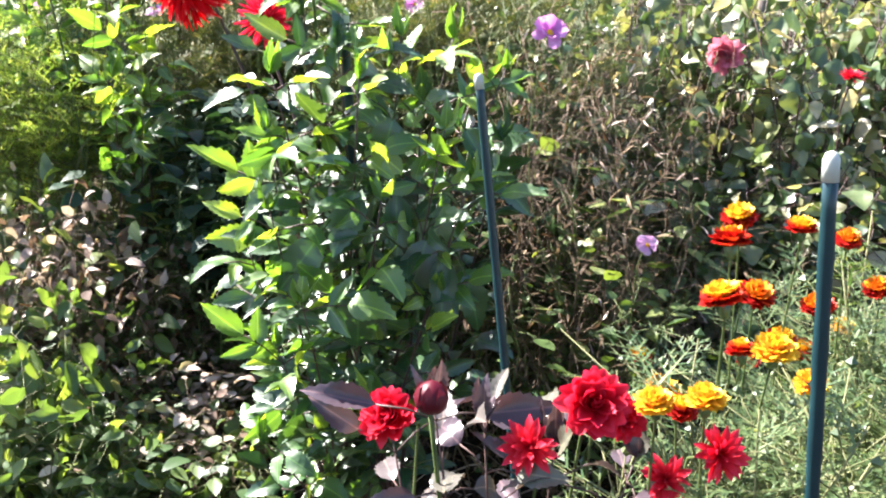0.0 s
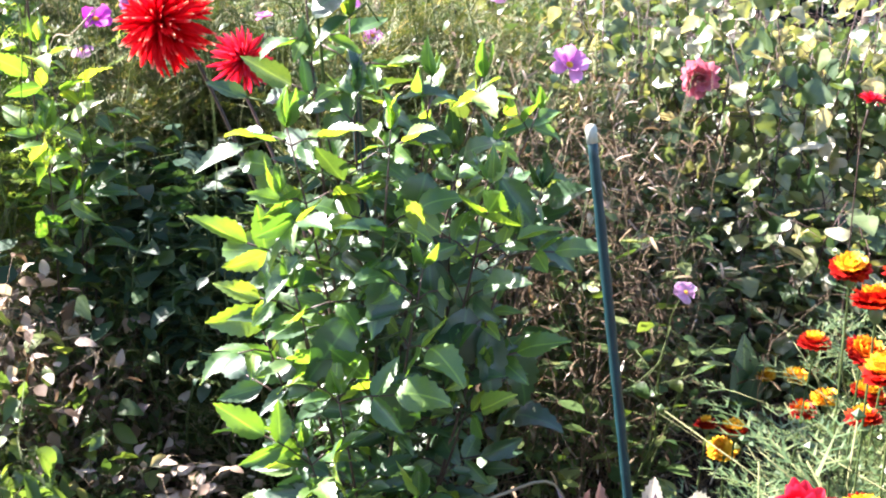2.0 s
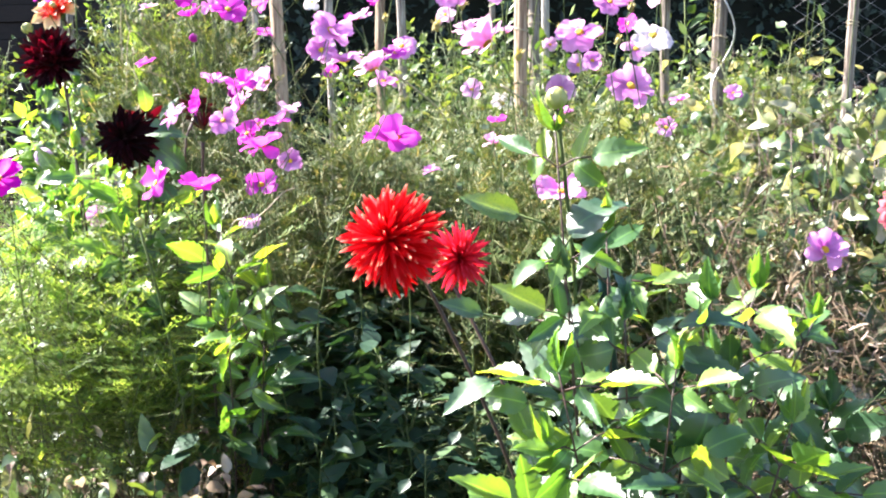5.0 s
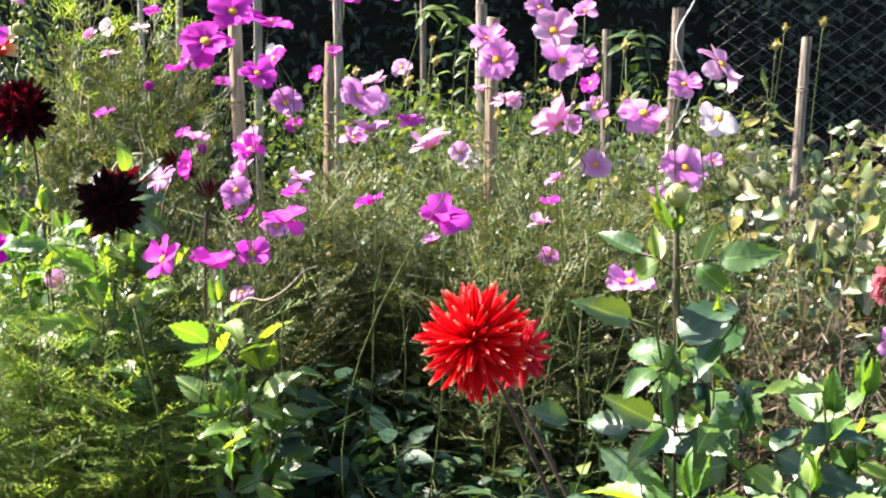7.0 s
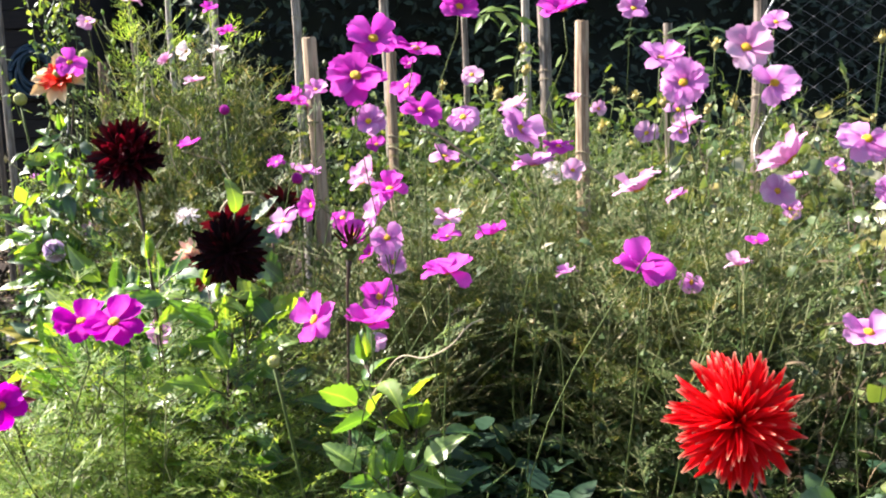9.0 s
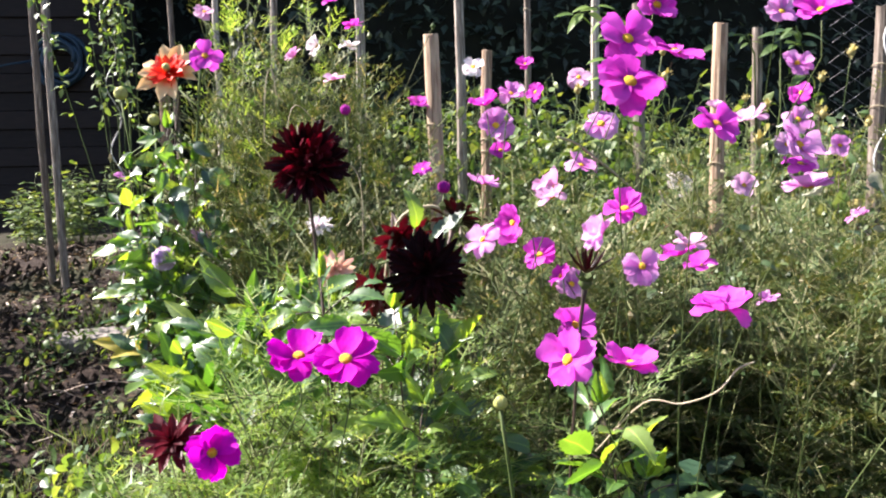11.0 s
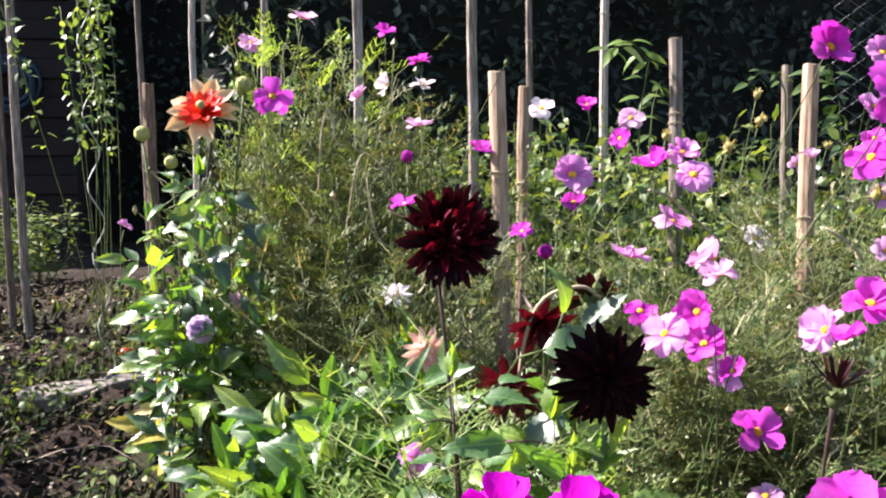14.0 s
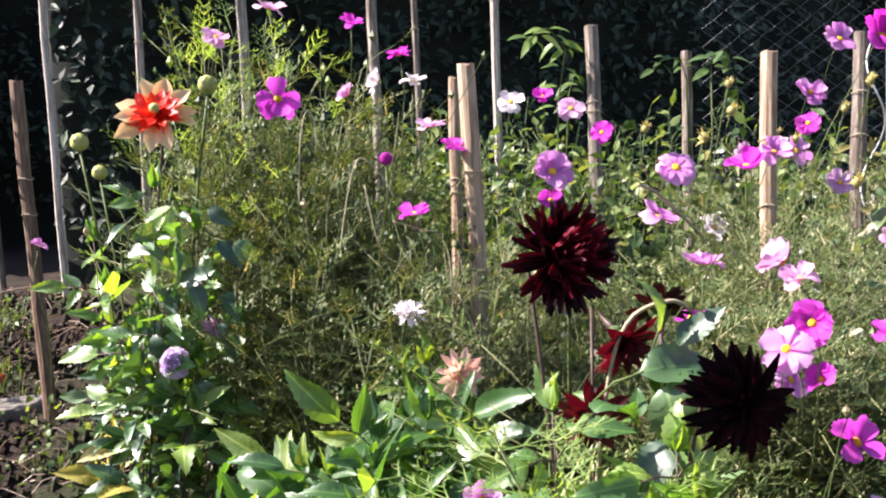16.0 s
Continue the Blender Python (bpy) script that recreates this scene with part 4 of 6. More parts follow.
plant_copies("leafy_bush", "low leafy green vegetable plant in shade", "plant", "plants at the back", green_bush,
             spots_in(-3.0, -1.3, 6.0, 7.8, 4, 16, top=lambda y: ground_z(0, y) + 0.5, jitter=0.15), 16)
plant_copies("leafy_bush", "leafy green plant among the cosmos stakes", "plant", "plants at the back", green_bush,
             spots_in(-0.6, 1.0, 3.6, 5.2, 20, 17, top=lambda y: 1.64 + 0.09 * (y - 4.0), jitter=0.12), 17)
plant_copies("leafy_bush", "leafy green plant growing between dried brown stems", "plant", "plants under the cosmos", green_bush,
             [(0.27, 1.9, 0.66), (0.44, 1.96, 0.62), (0.2, 2.08, 0.74), (0.55, 2.08, 0.6), (0.36, 1.72, 0.5)], 36)
low_dry = [leafy_mesh(400 + k, 0.4, 0.2, 9, 230, M_DRY if k == 2 else M_PALE_DRY, 0.031, M_STRAW, low=0.05, sr=0.0016, wiggle=0.025) for k in range(3)]
low_weed = [leafy_mesh(410 + k, 0.4, 0.16, 8, 120, m, 0.045, M_STEM, low=0.25, sr=0.002, wiggle=0.02) for k, m in enumerate((M_BEAN, M_WEED, M_BEAN))]
plant_copies("dry_shrub", "low withered plant with crumpled beige and brown leaves", "dry plant", "dried plants", low_dry,
             spots_in(-1.2, -0.30, 1.45, 2.9, 56, 23, lambda x, y: x < -0.42 and (y < 2.4 or x < -0.6) or y < 1.75, lambda y: ground_z(0, y) + 0.6, 0.25), 23)
plant_copies("weed", "sunlit weed with pale green leaves among dry stems", "weed", "weeds under the dahlias", low_weed,
             spots_in(-1.1, -0.22, 1.4, 2.8, 30, 25, lambda x, y: x < -0.6 or y < 1.7, lambda y: ground_z(0, y) + 0.7, 0.3), 25)
plant_copies("dry_shrub", "knee-high withered plant with crumpled beige leaves in the sun", "dry plant", "dried plants", low_dry,
             spots_in(-1.1, -0.5, 1.7, 1.88, 9, 33, top=lambda y: ground_z(0, y) + 1.15, jitter=0.3), 33)
plant_copies("weed", "knee-high sunlit weed with yellow-green leaves among dry stems", "weed", "weeds under the dahlias", low_weed + [leafy_mesh(415, 0.4, 0.16, 8, 110, M_DAHLIA_VINE, 0.05, M_COSMOS_STEM, low=0.3, sr=0.002, wiggle=0.02)],
             spots_in(-1.1, -0.5, 1.7, 1.9, 9, 34, top=lambda y: ground_z(0, y) + 1.3, jitter=0.3), 34)
sunlit_weed = [leafy_mesh(420 + k, 0.5, 0.2, 8, 130, M_DAHLIA_VINE, 0.055, M_COSMOS_STEM, low=0.15, sr=0.002, wiggle=0.02, hang=0.4) for k in range(2)]
plant_copies("weed", "sunlit yellow-green weed at the edge of the bed", "weed", "weeds under the dahlias", sunlit_weed,
             spots_in(-1.5, -1.15, 2.2, 3.0, 8, 27, top=lambda y: ground_z(0, y) + 0.85, jitter=0.25), 27)
plant_copies("weed", "tall sunlit lime-green weed beside the dried plants", "weed", "weeds under the dahlias", sunlit_weed,
             spots_in(-0.76, -0.58, 1.46, 1.6, 4, 29, top=lambda y: ground_z(0, y) + 0.95, jitter=0.25), 29)
plant_copies("weed", "low lime-green weed among dry leaves", "weed", "weeds under the dahlias", sunlit_weed,
             spots_in(-0.6, -0.3, 1.4, 1.62, 9, 31, top=lambda y: ground_z(0, y) + 0.62, jitter=0.2), 31)
plant_copies("leafy_bush", "leafy green plant in the shade under the cosmos", "plant", "plants under the cosmos", green_bush,
             spots_in(-0.5, 0.4, 2.0, 2.6, 26, 20, behind_the_gap, lambda y: top_of_bed(y) - 0.27, 0.08), 20)
plant_copies("leafy_bush", "waist-high leafy tomato plant beyond the path", "plant", "tomato plants", green_bush,
             [(-2.42, 3.5, 1.05), (-2.58, 4.0, 1.1), (-2.45, 4.45, 1.0), (-2.62, 4.9, 1.15), (-2.55, 5.35, 1.05), (-2.72, 3.6, 1.2), (-2.85, 4.4, 1.2), (-2.9, 5.1, 1.2), (-2.7, 5.8, 1.0)], 35)
# Plants filling the shade gap; part of its darkness is in their leaf colour.
shade_bush = [leafy_mesh(320 + k, 1.0, 0.2, 7, 170, M_LEAF_SHADED, 0.052, M_STEM, low=0.62) for k in range(2)]
canopy_bush = [leafy_mesh(330 + k, 1.0, 0.18, 7, 170, M_LEAF_SHADED, 0.058, M_STEM, low=0.68) for k in range(2)]
plant_copies("leafy_bush", "leafy plant with bare lower stems, coloured dark for the shade under the cosmos", "plant", "plants under the cosmos", canopy_bush,
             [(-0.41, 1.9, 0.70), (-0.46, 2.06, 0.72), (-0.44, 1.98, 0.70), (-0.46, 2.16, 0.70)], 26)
plant_copies("leafy_bush", "leafy plant coloured dark for the shade under the cosmos", "plant", "plants under the cosmos", shade_bush,
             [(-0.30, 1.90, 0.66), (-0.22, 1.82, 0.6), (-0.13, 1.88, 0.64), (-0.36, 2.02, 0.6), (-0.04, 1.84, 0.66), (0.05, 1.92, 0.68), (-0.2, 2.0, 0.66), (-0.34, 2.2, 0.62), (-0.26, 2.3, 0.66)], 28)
small_bush = [leafy_mesh(290 + k, 1.0, 0.22, 9, 260, M_BEAN, 0.032, M_STEM, low=0.35, sr=0.0025) for k in range(3)]
plant_copies("leafy_plant", "thin plant with small pale green leaves among the cosmos", "plant", "plants among the cosmos", small_bush,
             spots_in(-0.95, 0.6, 1.85, 3.2, 20, 21, lambda x, y: clear_of_dahlias(x, y) and (y > 2.5 or x > 0.25), lambda y: top_of_bed(y) - 0.04, 0.1), 21)


# ---- dahlias ----
def dahlia_plant(name, base, tips, label, leaves, seed, nodes=4, size=0.065, droop=0.2, fresh=None, stem_mat=None, radius=0.0045, low=0.3, leaflets=3, lift=0.45, share=0.12):
    """Stems from base to the tips, with opposite pairs of divided leaves."""
    r = random.Random(seed)
    b = Vector((base[0], base[1], ground_z(base[0], base[1])))
    root = thing(name, b, label, "dahlia", "dahlia plants")
    for tip in tips:
        st = Soup()
        tip = Vector(tip) - b
        foot = Vector((r.gauss(0, .025), r.gauss(0, .025), -0.03))
        pts = bend(foot, tip, 0.25, 8, Vector((r.gauss(0, .02), r.gauss(0, .02), 0)))
        st.tube(pts, [radius * (1 - 0.8 * i / 8) for i in range(9)], 6)
        az0 = r.uniform(0, 3.14)
        for n in range(nodes):
            t = low + (0.99 - low) * (n + 0.5 * r.random() + 0.3) / nodes
            i = min(7, int(t * 8))
            p = pts[i].lerp(pts[i + 1], t * 8 - i)
            az = az0 + n * 1.57 + r.gauss(0, .25)
            for sg in (0, math.pi):
                d = Vector((math.cos(az + sg), math.sin(az + sg), r.uniform(lift - 0.4, lift + 0.35)))
                d.normalize()
                L = size * r.uniform(0.75, 1.25)
                pet = L * r.uniform(0.5, 1.0)
                q = p + d * pet
                st.tube([p, p.lerp(q, .5) + Vector((0, 0, .004)), q], radius * 0.25, 4)
                # Young leaves at stem tops; extra ones on the left paint its sunlit side.
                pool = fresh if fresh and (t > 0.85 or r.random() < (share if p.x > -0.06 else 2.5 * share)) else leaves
                nrm = Vector((r.gauss(-.5, .45), r.gauss(-.6, .45), 0.85))
                fr = frame_of(d, nrm)
                dirs = [(0, 1, 0, 1.0)]
                if leaflets >= 3:
                    dirs += [(0.8, 0.6, -0.35, 0.75), (-0.8, 0.6, -0.35, 0.75)]
                for dx, dy, back, sc in dirs:
                    dl = fr.to_3x3() @ Vector((dx, dy, r.uniform(-droop, droop * 0.4)))
                    at = q + d * (back * L)
                    m = Matrix.Translation(at) @ frame_of(dl, fr.to_3x3() @ Vector((r.gauss(0, .25), r.gauss(0, .25), 1))) @ Matrix.Diagonal((L * sc * r.uniform(.78, 1.08), L * sc, L * sc, 1))
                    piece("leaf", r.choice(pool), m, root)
        for k in range(4):
            az = az0 + k * 1.57 + r.gauss(0, .3)
            d = Vector((0.55 * math.cos(az), 0.55 * math.sin(az), 1.0)).normalized()
            L = size * r.uniform(0.45, 0.85)
            piece("leaf", r.choice(fresh or leaves), Matrix.Translation(pts[-1] - d * 0.004) @ frame_of(d, Vector((math.cos(az), math.sin(az), -0.5))) @ Matrix.Diagonal((L * 0.85, L, L, 1)), root)
        st.obj("stem", stem_mat or M_DARK_STEM, root)
    return root


def bloom(name, at, facing, d, mats, kind, label, foot, seed, stem_mat=None, plant=None):
    """A double flower head on a stalk, on its plant or by itself. kind: profile, count, reach, arch, cup and inner length of its petals."""
    r = random.Random(seed)
    profile, count, reach, arch, cup, inner = kind
    if plant:
        root, f = plant, plant.location.copy()
    else:
        root, f = thing(name, foot, label, "flower", "single flowers"), Vector(foot)
    c, a0 = Vector(at) - f, Vector(foot) - f
    nrm = Vector(facing).normalized()
    turn = frame_of(nrm.cross(Vector((0.3, 0.2, 1))).normalized(), nrm)
    st = Soup()
    back = c - nrm * d * 0.16
    pts = bend(a0, back - nrm * 0.05, 0.4, 6) + [back - nrm * 0.02, back + nrm * 0.005]
    st.tube(pts, [q * min(1.0, d / 0.09) for q in [0.0026] * 5 + [0.0024, 0.0024, 0.0035, 0.007]], 6)
    st.obj("stalk", stem_mat or M_DARK_STEM, root)
    s = Soup()
    s.tube([back - nrm * 0.008, back, back + nrm * d * 0.1], [d * 0.05, d * 0.12, d * 0.1], 8)
    for k in range(8):
        a = 2 * math.pi * k / 8
        vs, fs = blade(leaf_profile, 3, arch=0.8)
        s.put(vs, fs, Matrix.Translation(back) @ turn @ Matrix.Rotation(a, 4, 'Z') @ Matrix.Rotation(radians(20), 4, 'X') @ Matrix.Scale(d * 0.28, 4))
    head = s.obj("flower_head", M_STEM, root, label if plant else "")
    meshes = [[shared("petal", blade(profile, 4, cup=cup, arch=arch * q, wave=0.05, phase=p), m) for q, p in ((0.4, 0), (1.0, 2), (1.7, 4))] for m in mats]
    R = d / 2
    rings = None
    if isinstance(count, tuple):
        rings = [(2 * math.pi * (j + 0.5 * (q % 2)) / n, pol, ln) for q, (n, pol, ln) in enumerate(count) for j in range(n)]
        count = len(rings)
    for k in range(count):
        t = (k + 0.5) / count
        polar = math.acos(1 - t * (1 - math.cos(reach)))
        az = k * 2.39996 + r.gauss(0, .12)
        if rings:
            az, polar, t = rings[k][0] + r.gauss(0, .1), rings[k][1], 0.2 if rings[k][2] < 0.9 else 1.0
        pol = polar + r.gauss(0, .09)
        dl = Vector((math.sin(pol) * math.cos(az), math.sin(pol) * math.sin(az), math.cos(pol)))
        L = R * (inner + (1.04 - inner) * min(1, t * 1.6)) * r.uniform(0.86, 1.1)
        if rings:
            L = R * rings[k][2] * r.uniform(0.9, 1.1)
        up = Vector((-math.cos(pol) * math.cos(az), -math.cos(pol) * math.sin(az), math.sin(pol)))
        m = Matrix.Translation(c) @ turn @ Matrix.Translation(dl * R * 0.06) @ frame_of(dl, up + Vector((r.gauss(0, .25), r.gauss(0, .25), 0))) @ Matrix.Scale(L, 4)
        pool = meshes[0] if len(meshes) == 1 or t > 0.45 else meshes[1]
        piece("petal", r.choice(pool), m, head)
    return root


CACTUS = (quill_profile, 160, 1.95, -0.5, 1.5, 0.62)
SPIKY = (quill_profile, 90, 1.9, -0.3, 0.8, 0.6)
DARK = (narrow_profile, 130, 1.95, -0.6, 0.9, 0.6)
BALLED = (ball_profile, 165, 2.0, 0.75, 0.8, 0.72)
FULL = (broad_profile, 66, 1.75, 0.5, 0.5, 0.5)
OPEN = (pointed_profile, ((10, 1.32, 1.10), (9, 1.25, 0.80), (8, 1.05, 0.70), (8, 0.85, 0.56), (6, 0.6, 0.42), (3, 0.25, 0.36)), 1.45, -0.25, 0.4, 0.3)
BALL = (round_profile, 90, 2.3, 0.9, 0.7, 0.85)
STAR = (medium_profile, 34, 1.6, -0.2, 0.4, 0.6)

# red cactus dahlia, in two clumps of stems
red_plant = dahlia_plant("dahlia_plant", (-0.03, 1.46), [
    (-0.13, 1.297, 1.32), (-0.07, 1.33, 1.21), (0.03, 1.27, 1.14), (-0.14, 1.22, 1.08), (0.10, 1.33, 1.14), (-0.15, 1.24, 1.0),
    (-0.02, 1.22, 1.08), (0.10, 1.22, 1.02), (0.18, 1.36, 1.10)],
    "tall bushy green dahlia plant with red blooms and dark stems", LEAF_MIXED, 21, nodes=6, size=0.064, fresh=LEAF_FRESH_LIT, low=0.52, share=0.18)
dahlia_plant("dahlia_plant", (0.0, 1.38), [
    (-0.13, 1.18, 0.90), (0.02, 1.2, 0.92), (0.14, 1.27, 0.95), (-0.17, 1.22, 0.84), (-0.08, 1.16, 0.78), (0.1, 1.25, 0.78), (-0.12, 1.2, 0.70), (0.02, 1.19, 0.64), (-0.13, 1.18, 0.56)],
    "bushy lower dahlia growth with broad green leaves", LEAF_MIXED, 29, nodes=6, size=0.062, fresh=LEAF_FRESH_LIT, low=0.45, share=0.06)
dahlia_plant("dahlia_plant", (0.03, 1.46), [
    (0.18, 1.32, 1.0), (0.06, 1.30, 1.05), (-0.06, 1.28, 1.12), (-0.12, 1.32, 1.16), (0.13, 1.38, 1.05), (-0.14, 1.36, 0.92), (-0.08, 1.34, 0.8), (0.0, 1.3, 0.86), (-0.16, 1.4, 0.74), (-0.05, 1.4, 0.96), (-0.12, 1.32, 0.6), (0.0, 1.3, 0.62)],
    "dense dahlia growth with large dark green leaves", LEAF_GREEN, 30, nodes=6, size=0.072, low=0.4)
bloom("", (-0.308, 1.402, 1.193), (-0.25, -1, 0.25), 0.122, [M_RED], CACTUS, "large scarlet cactus dahlia bloom with pale quilled tips", (-0.12, 1.46, 0.7), 31, None, red_plant)
bloom("", (-0.225, 1.56, 1.148), (0.35, -0.8, 0.1), 0.092, [M_CRIMSON], SPIKY, "smaller red dahlia bloom behind a leaf", (-0.08, 1.5, 0.7), 32, None, red_plant)


def placed_leaf(plant, x, y, z, along, face, size, pool, seed):
    """One leaf of a plant with its middle at x, y, z, pointing along, its upper side to face, on a short stalk."""
    r = random.Random(seed)
    a = Vector(along).normalized()
    base = Vector((x, y, z)) - a * size * 0.5 - plant.location
    m = Matrix.Translation(base) @ frame_of(a, Vector(face)) @ Matrix.Diagonal((size * 1.0, size, size, 1))
    leaf = piece("leaf", r.choice(pool), m, plant)
    s = Soup()
    s.tube([base + a * 0.004, base - a * 0.03, base - a * 0.05 + Vector((0.01, 0.05, -0.04))], 0.0016, 4)
    s.obj("leaf_stalk", M_STEM, plant)
    return leaf


GLINT, BACKLIT, SHADE = (-0.52, -0.57, 0.64), (0.55, -0.75, 0.12), (0.25, -1.0, 0.25)
k_ = 0
for rows, face, pool in (
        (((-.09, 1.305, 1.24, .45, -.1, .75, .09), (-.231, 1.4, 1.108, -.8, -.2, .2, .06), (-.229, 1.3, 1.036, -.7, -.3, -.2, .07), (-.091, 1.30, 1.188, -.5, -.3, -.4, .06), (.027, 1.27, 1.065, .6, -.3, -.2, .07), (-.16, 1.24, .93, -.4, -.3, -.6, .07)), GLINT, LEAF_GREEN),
        # Backlit leaves take the lighter colour, so some of their glow is painted.
        (((-.205, 1.28, .92, -1, -.2, .05, .085), (-.205, 1.26, .836, -1, -.2, -.1, .08), (-.15, 1.28, .984, -.9, -.2, .2, .08), (-.15, 1.27, .77, -.9, -.3, -.4, .08), (-.19, 1.3, 1.03, -.9, -.1, .3, .06)), BACKLIT, LEAF_FRESH_LIT),
        (((.037, 1.27, .865, .1, -.3, -1, .10), (.094, 1.29, .853, .3, -.3, -1, .10), (.07, 1.25, .802, -.2, -.3, -1, .11), (.158, 1.26, .759, .4, -.3, -.9, .10), (.108, 1.24, .783, .1, -.3, -1, .10), (.15, 1.31, .975, .6, -.3, -.8, .09),
          (.015, 1.25, .976, -.2, -.3, -1, .10), (.199, 1.33, .917, .7, -.3, -.6, .09), (-.2, 1.30, 1.24, -.8, -.2, .3, .07), (-.03, 1.2, .88, -.3, -.3, -1, .10), (-.09, 1.18, .82, -.5, -.3, -.8, .10), (0.0, 1.18, .74, .2, -.4, -.9, .11)), SHADE, LEAF_GREEN)):
    for x, y, z, ax, ay, az, sz in rows:
        k_ += 1
        placed_leaf(red_plant, x, y, z, (ax, ay, az), face, sz, pool, 900 + k_)
r_ = random.Random(18)
for k in range(30):
    k_ += 1
    face = GLINT if k % 4 else BACKLIT
    placed_leaf(red_plant, r_.uniform(-0.17, -0.03), r_.uniform(1.16, 1.26), r_.uniform(0.5, 1.0), (-0.8 + r_.gauss(0, .4), -0.35, r_.uniform(-0.9, 0.3)), (face[0] + r_.gauss(0, .18), face[1] + r_.gauss(0, .1), face[2] + r_.gauss(0, .18)), r_.uniform(0.045, 0.075), LEAF_MIXED[2:] if k % 4 else LEAF_LONG, 1500 + k_)
# small dahlia with fresh shoots
dahlia_plant("dahlia_plant", (-0.64, 1.98), [(-0.62, 1.90, 1.17), (-0.55, 1.93, 1.06), (-0.60, 1.85, 1.02), (-0.54, 1.86, 0.98)],
             "young dahlia plant with fresh lime-green shoots", LEAF_LONG, 22, nodes=4, size=0.078, fresh=LEAF_FRESH_LIT, low=0.68, leaflets=3, lift=0.6, radius=0.0035)
# dark dahlias
RX, RZ = -0.815, 1.335
dark_plant = dahlia_plant("dahlia_plant", (-0.86, 2.25), [(-0.85, 2.12, 1.26), (-0.95, 2.2, 1.3), (-0.80, 2.15, 1.2), (-0.78, 2.25, 1.28), (-0.82, 2.05, 1.14)],
             "green dahlia plant that carries dark maroon blooms", LEAF_GREEN, 23, nodes=6, size=0.072, fresh=LEAF_FRESH_LIT, low=0.55)
bloom("", (-0.809, 2.071, 1.314), (-0.1, -1, 0.1), 0.108, [M_BLACK], DARK, "nearly black maroon cactus dahlia bloom", (-0.85, 2.2, 0.8), 33, None, dark_plant)
bloom("", (-0.962, 2.149, 1.465), (0.05, -1, 0.2), 0.109, [M_MAROON, M_DEEP], BALLED, "dark maroon cactus dahlia bloom with velvety petals", (-0.92, 2.2, 0.8), 34, None, dark_plant)
bloom("", (-0.822, 2.262, 1.347), (0.1, -0.7, -0.45), 0.09, [M_WINE], STAR, "wine-red dahlia bloom facing away among leaves", (-0.86, 2.28, 0.8), 35, None, dark_plant)
bloom("", (-0.73, 2.32, 1.365), (0.3, 0.5, 0.8), 0.085, [M_MAROON], STAR, "withering dark maroon dahlia bloom", (-0.8, 2.28, 0.8), 36, None, dark_plant)
bloom("", (-0.858, 2.275, 1.262), (-0.5, -0.7, -0.2), 0.088, [M_WINE], STAR, "small wine-red dahlia bloom hidden in leaves", (-0.86, 2.28, 0.8), 39, None, dark_plant)
bloom("dahlia_bloom", (-0.633, 1.914, 1.325), (0.1, -0.1, 1), 0.075, [M_MAROON], (quill_profile, 14, 1.2, 0.4, 0.6, 0.9), "half-open dark maroon dahlia bud", (-0.65, 1.97, 0.8), 37)
bloom("dahlia_bloom", (-1.153, 2.07, 1.10), (-0.1, -0.6, 0.8), 0.09, [M_WINE], STAR, "deep wine-red dahlia bloom near the soil", (-1.1, 2.2, 0.5), 38)
for x, y, z, ax, ay, az, sz, face in ((RX + .03, 2.19, RZ, .8, -.3, .25, .11, GLINT), (RX + .05, 2.17, RZ - .05, .7, -.4, -.4, .11, GLINT), (RX + .015, 2.2, RZ + .06, .2, -.3, .9, .07, BACKLIT),
                                       (RX, 2.17, RZ - .07, -.1, -.5, -.8, .10, GLINT), (RX + .06, 2.2, RZ + .03, .7, -.3, .5, .07, GLINT), (-.86, 2.15, 1.24, -.8, -.3, -.3, .08, GLINT), (-.76, 2.18, 1.20, .6, -.4, -.4, .085, BACKLIT)):
    k_ += 1
    placed_leaf(dark_plant, x, y, z, (ax, ay, az), face, sz, LEAF_GREEN if face == GLINT else LEAF_LONG, 900 + k_)
r_ = random.Random(19)
for k in range(6):
    k_ += 1
    face = GLINT if k % 3 == 0 else BACKLIT
    placed_leaf(dark_plant, r_.uniform(-0.82, -0.62), r_.uniform(2.0, 2.12), r_.uniform(0.96, 1.16), (r_.gauss(0, .8), -0.4, r_.uniform(-0.7, 0.5)), (face[0] + r_.gauss(0, .2), face[1], face[2] + r_.gauss(0, .2)), r_.uniform(0.06, 0.09), LEAF_LONG, 1700 + k_)
# peach dahlia
peach_plant = dahlia_plant("dahlia_plant", (-1.02, 2.62), [
    (-0.98, 2.50, 1.22), (-1.07, 2.46, 1.18), (-1.13, 2.58, 1.14), (-0.92, 2.55, 1.18), (-1.12, 2.42, 1.06), (-1.0, 2.38, 1.08), (-1.2, 2.56, 1.06), (-0.86, 2.48, 1.08), (-0.92, 2.66, 1.26),
    (-1.14, 2.58, 1.05), (-1.05, 2.48, 1.08), (-0.92, 2.50, 1.08), (-1.02, 2.42, 1.12)],
    "lush bright green dahlia plant with broad leaves", LEAF_LONG, 24, nodes=6, size=0.088, low=0.74, leaflets=3, stem_mat=M_STEM, lift=0.75, droop=0.4)
dahlia_plant("dahlia_plant", (-1.14, 2.72), [(-1.18, 2.62, 1.10), (-1.10, 2.55, 1.15), (-1.22, 2.66, 1.06), (-1.18, 2.54, 1.06), (-1.12, 2.5, 1.08), (-1.04, 2.52, 1.2)],
             "leafy green dahlia plant with budding shoots", LEAF_LONG, 28, nodes=5, size=0.085, low=0.76, leaflets=3, stem_mat=M_STEM, lift=0.7, droop=0.4)
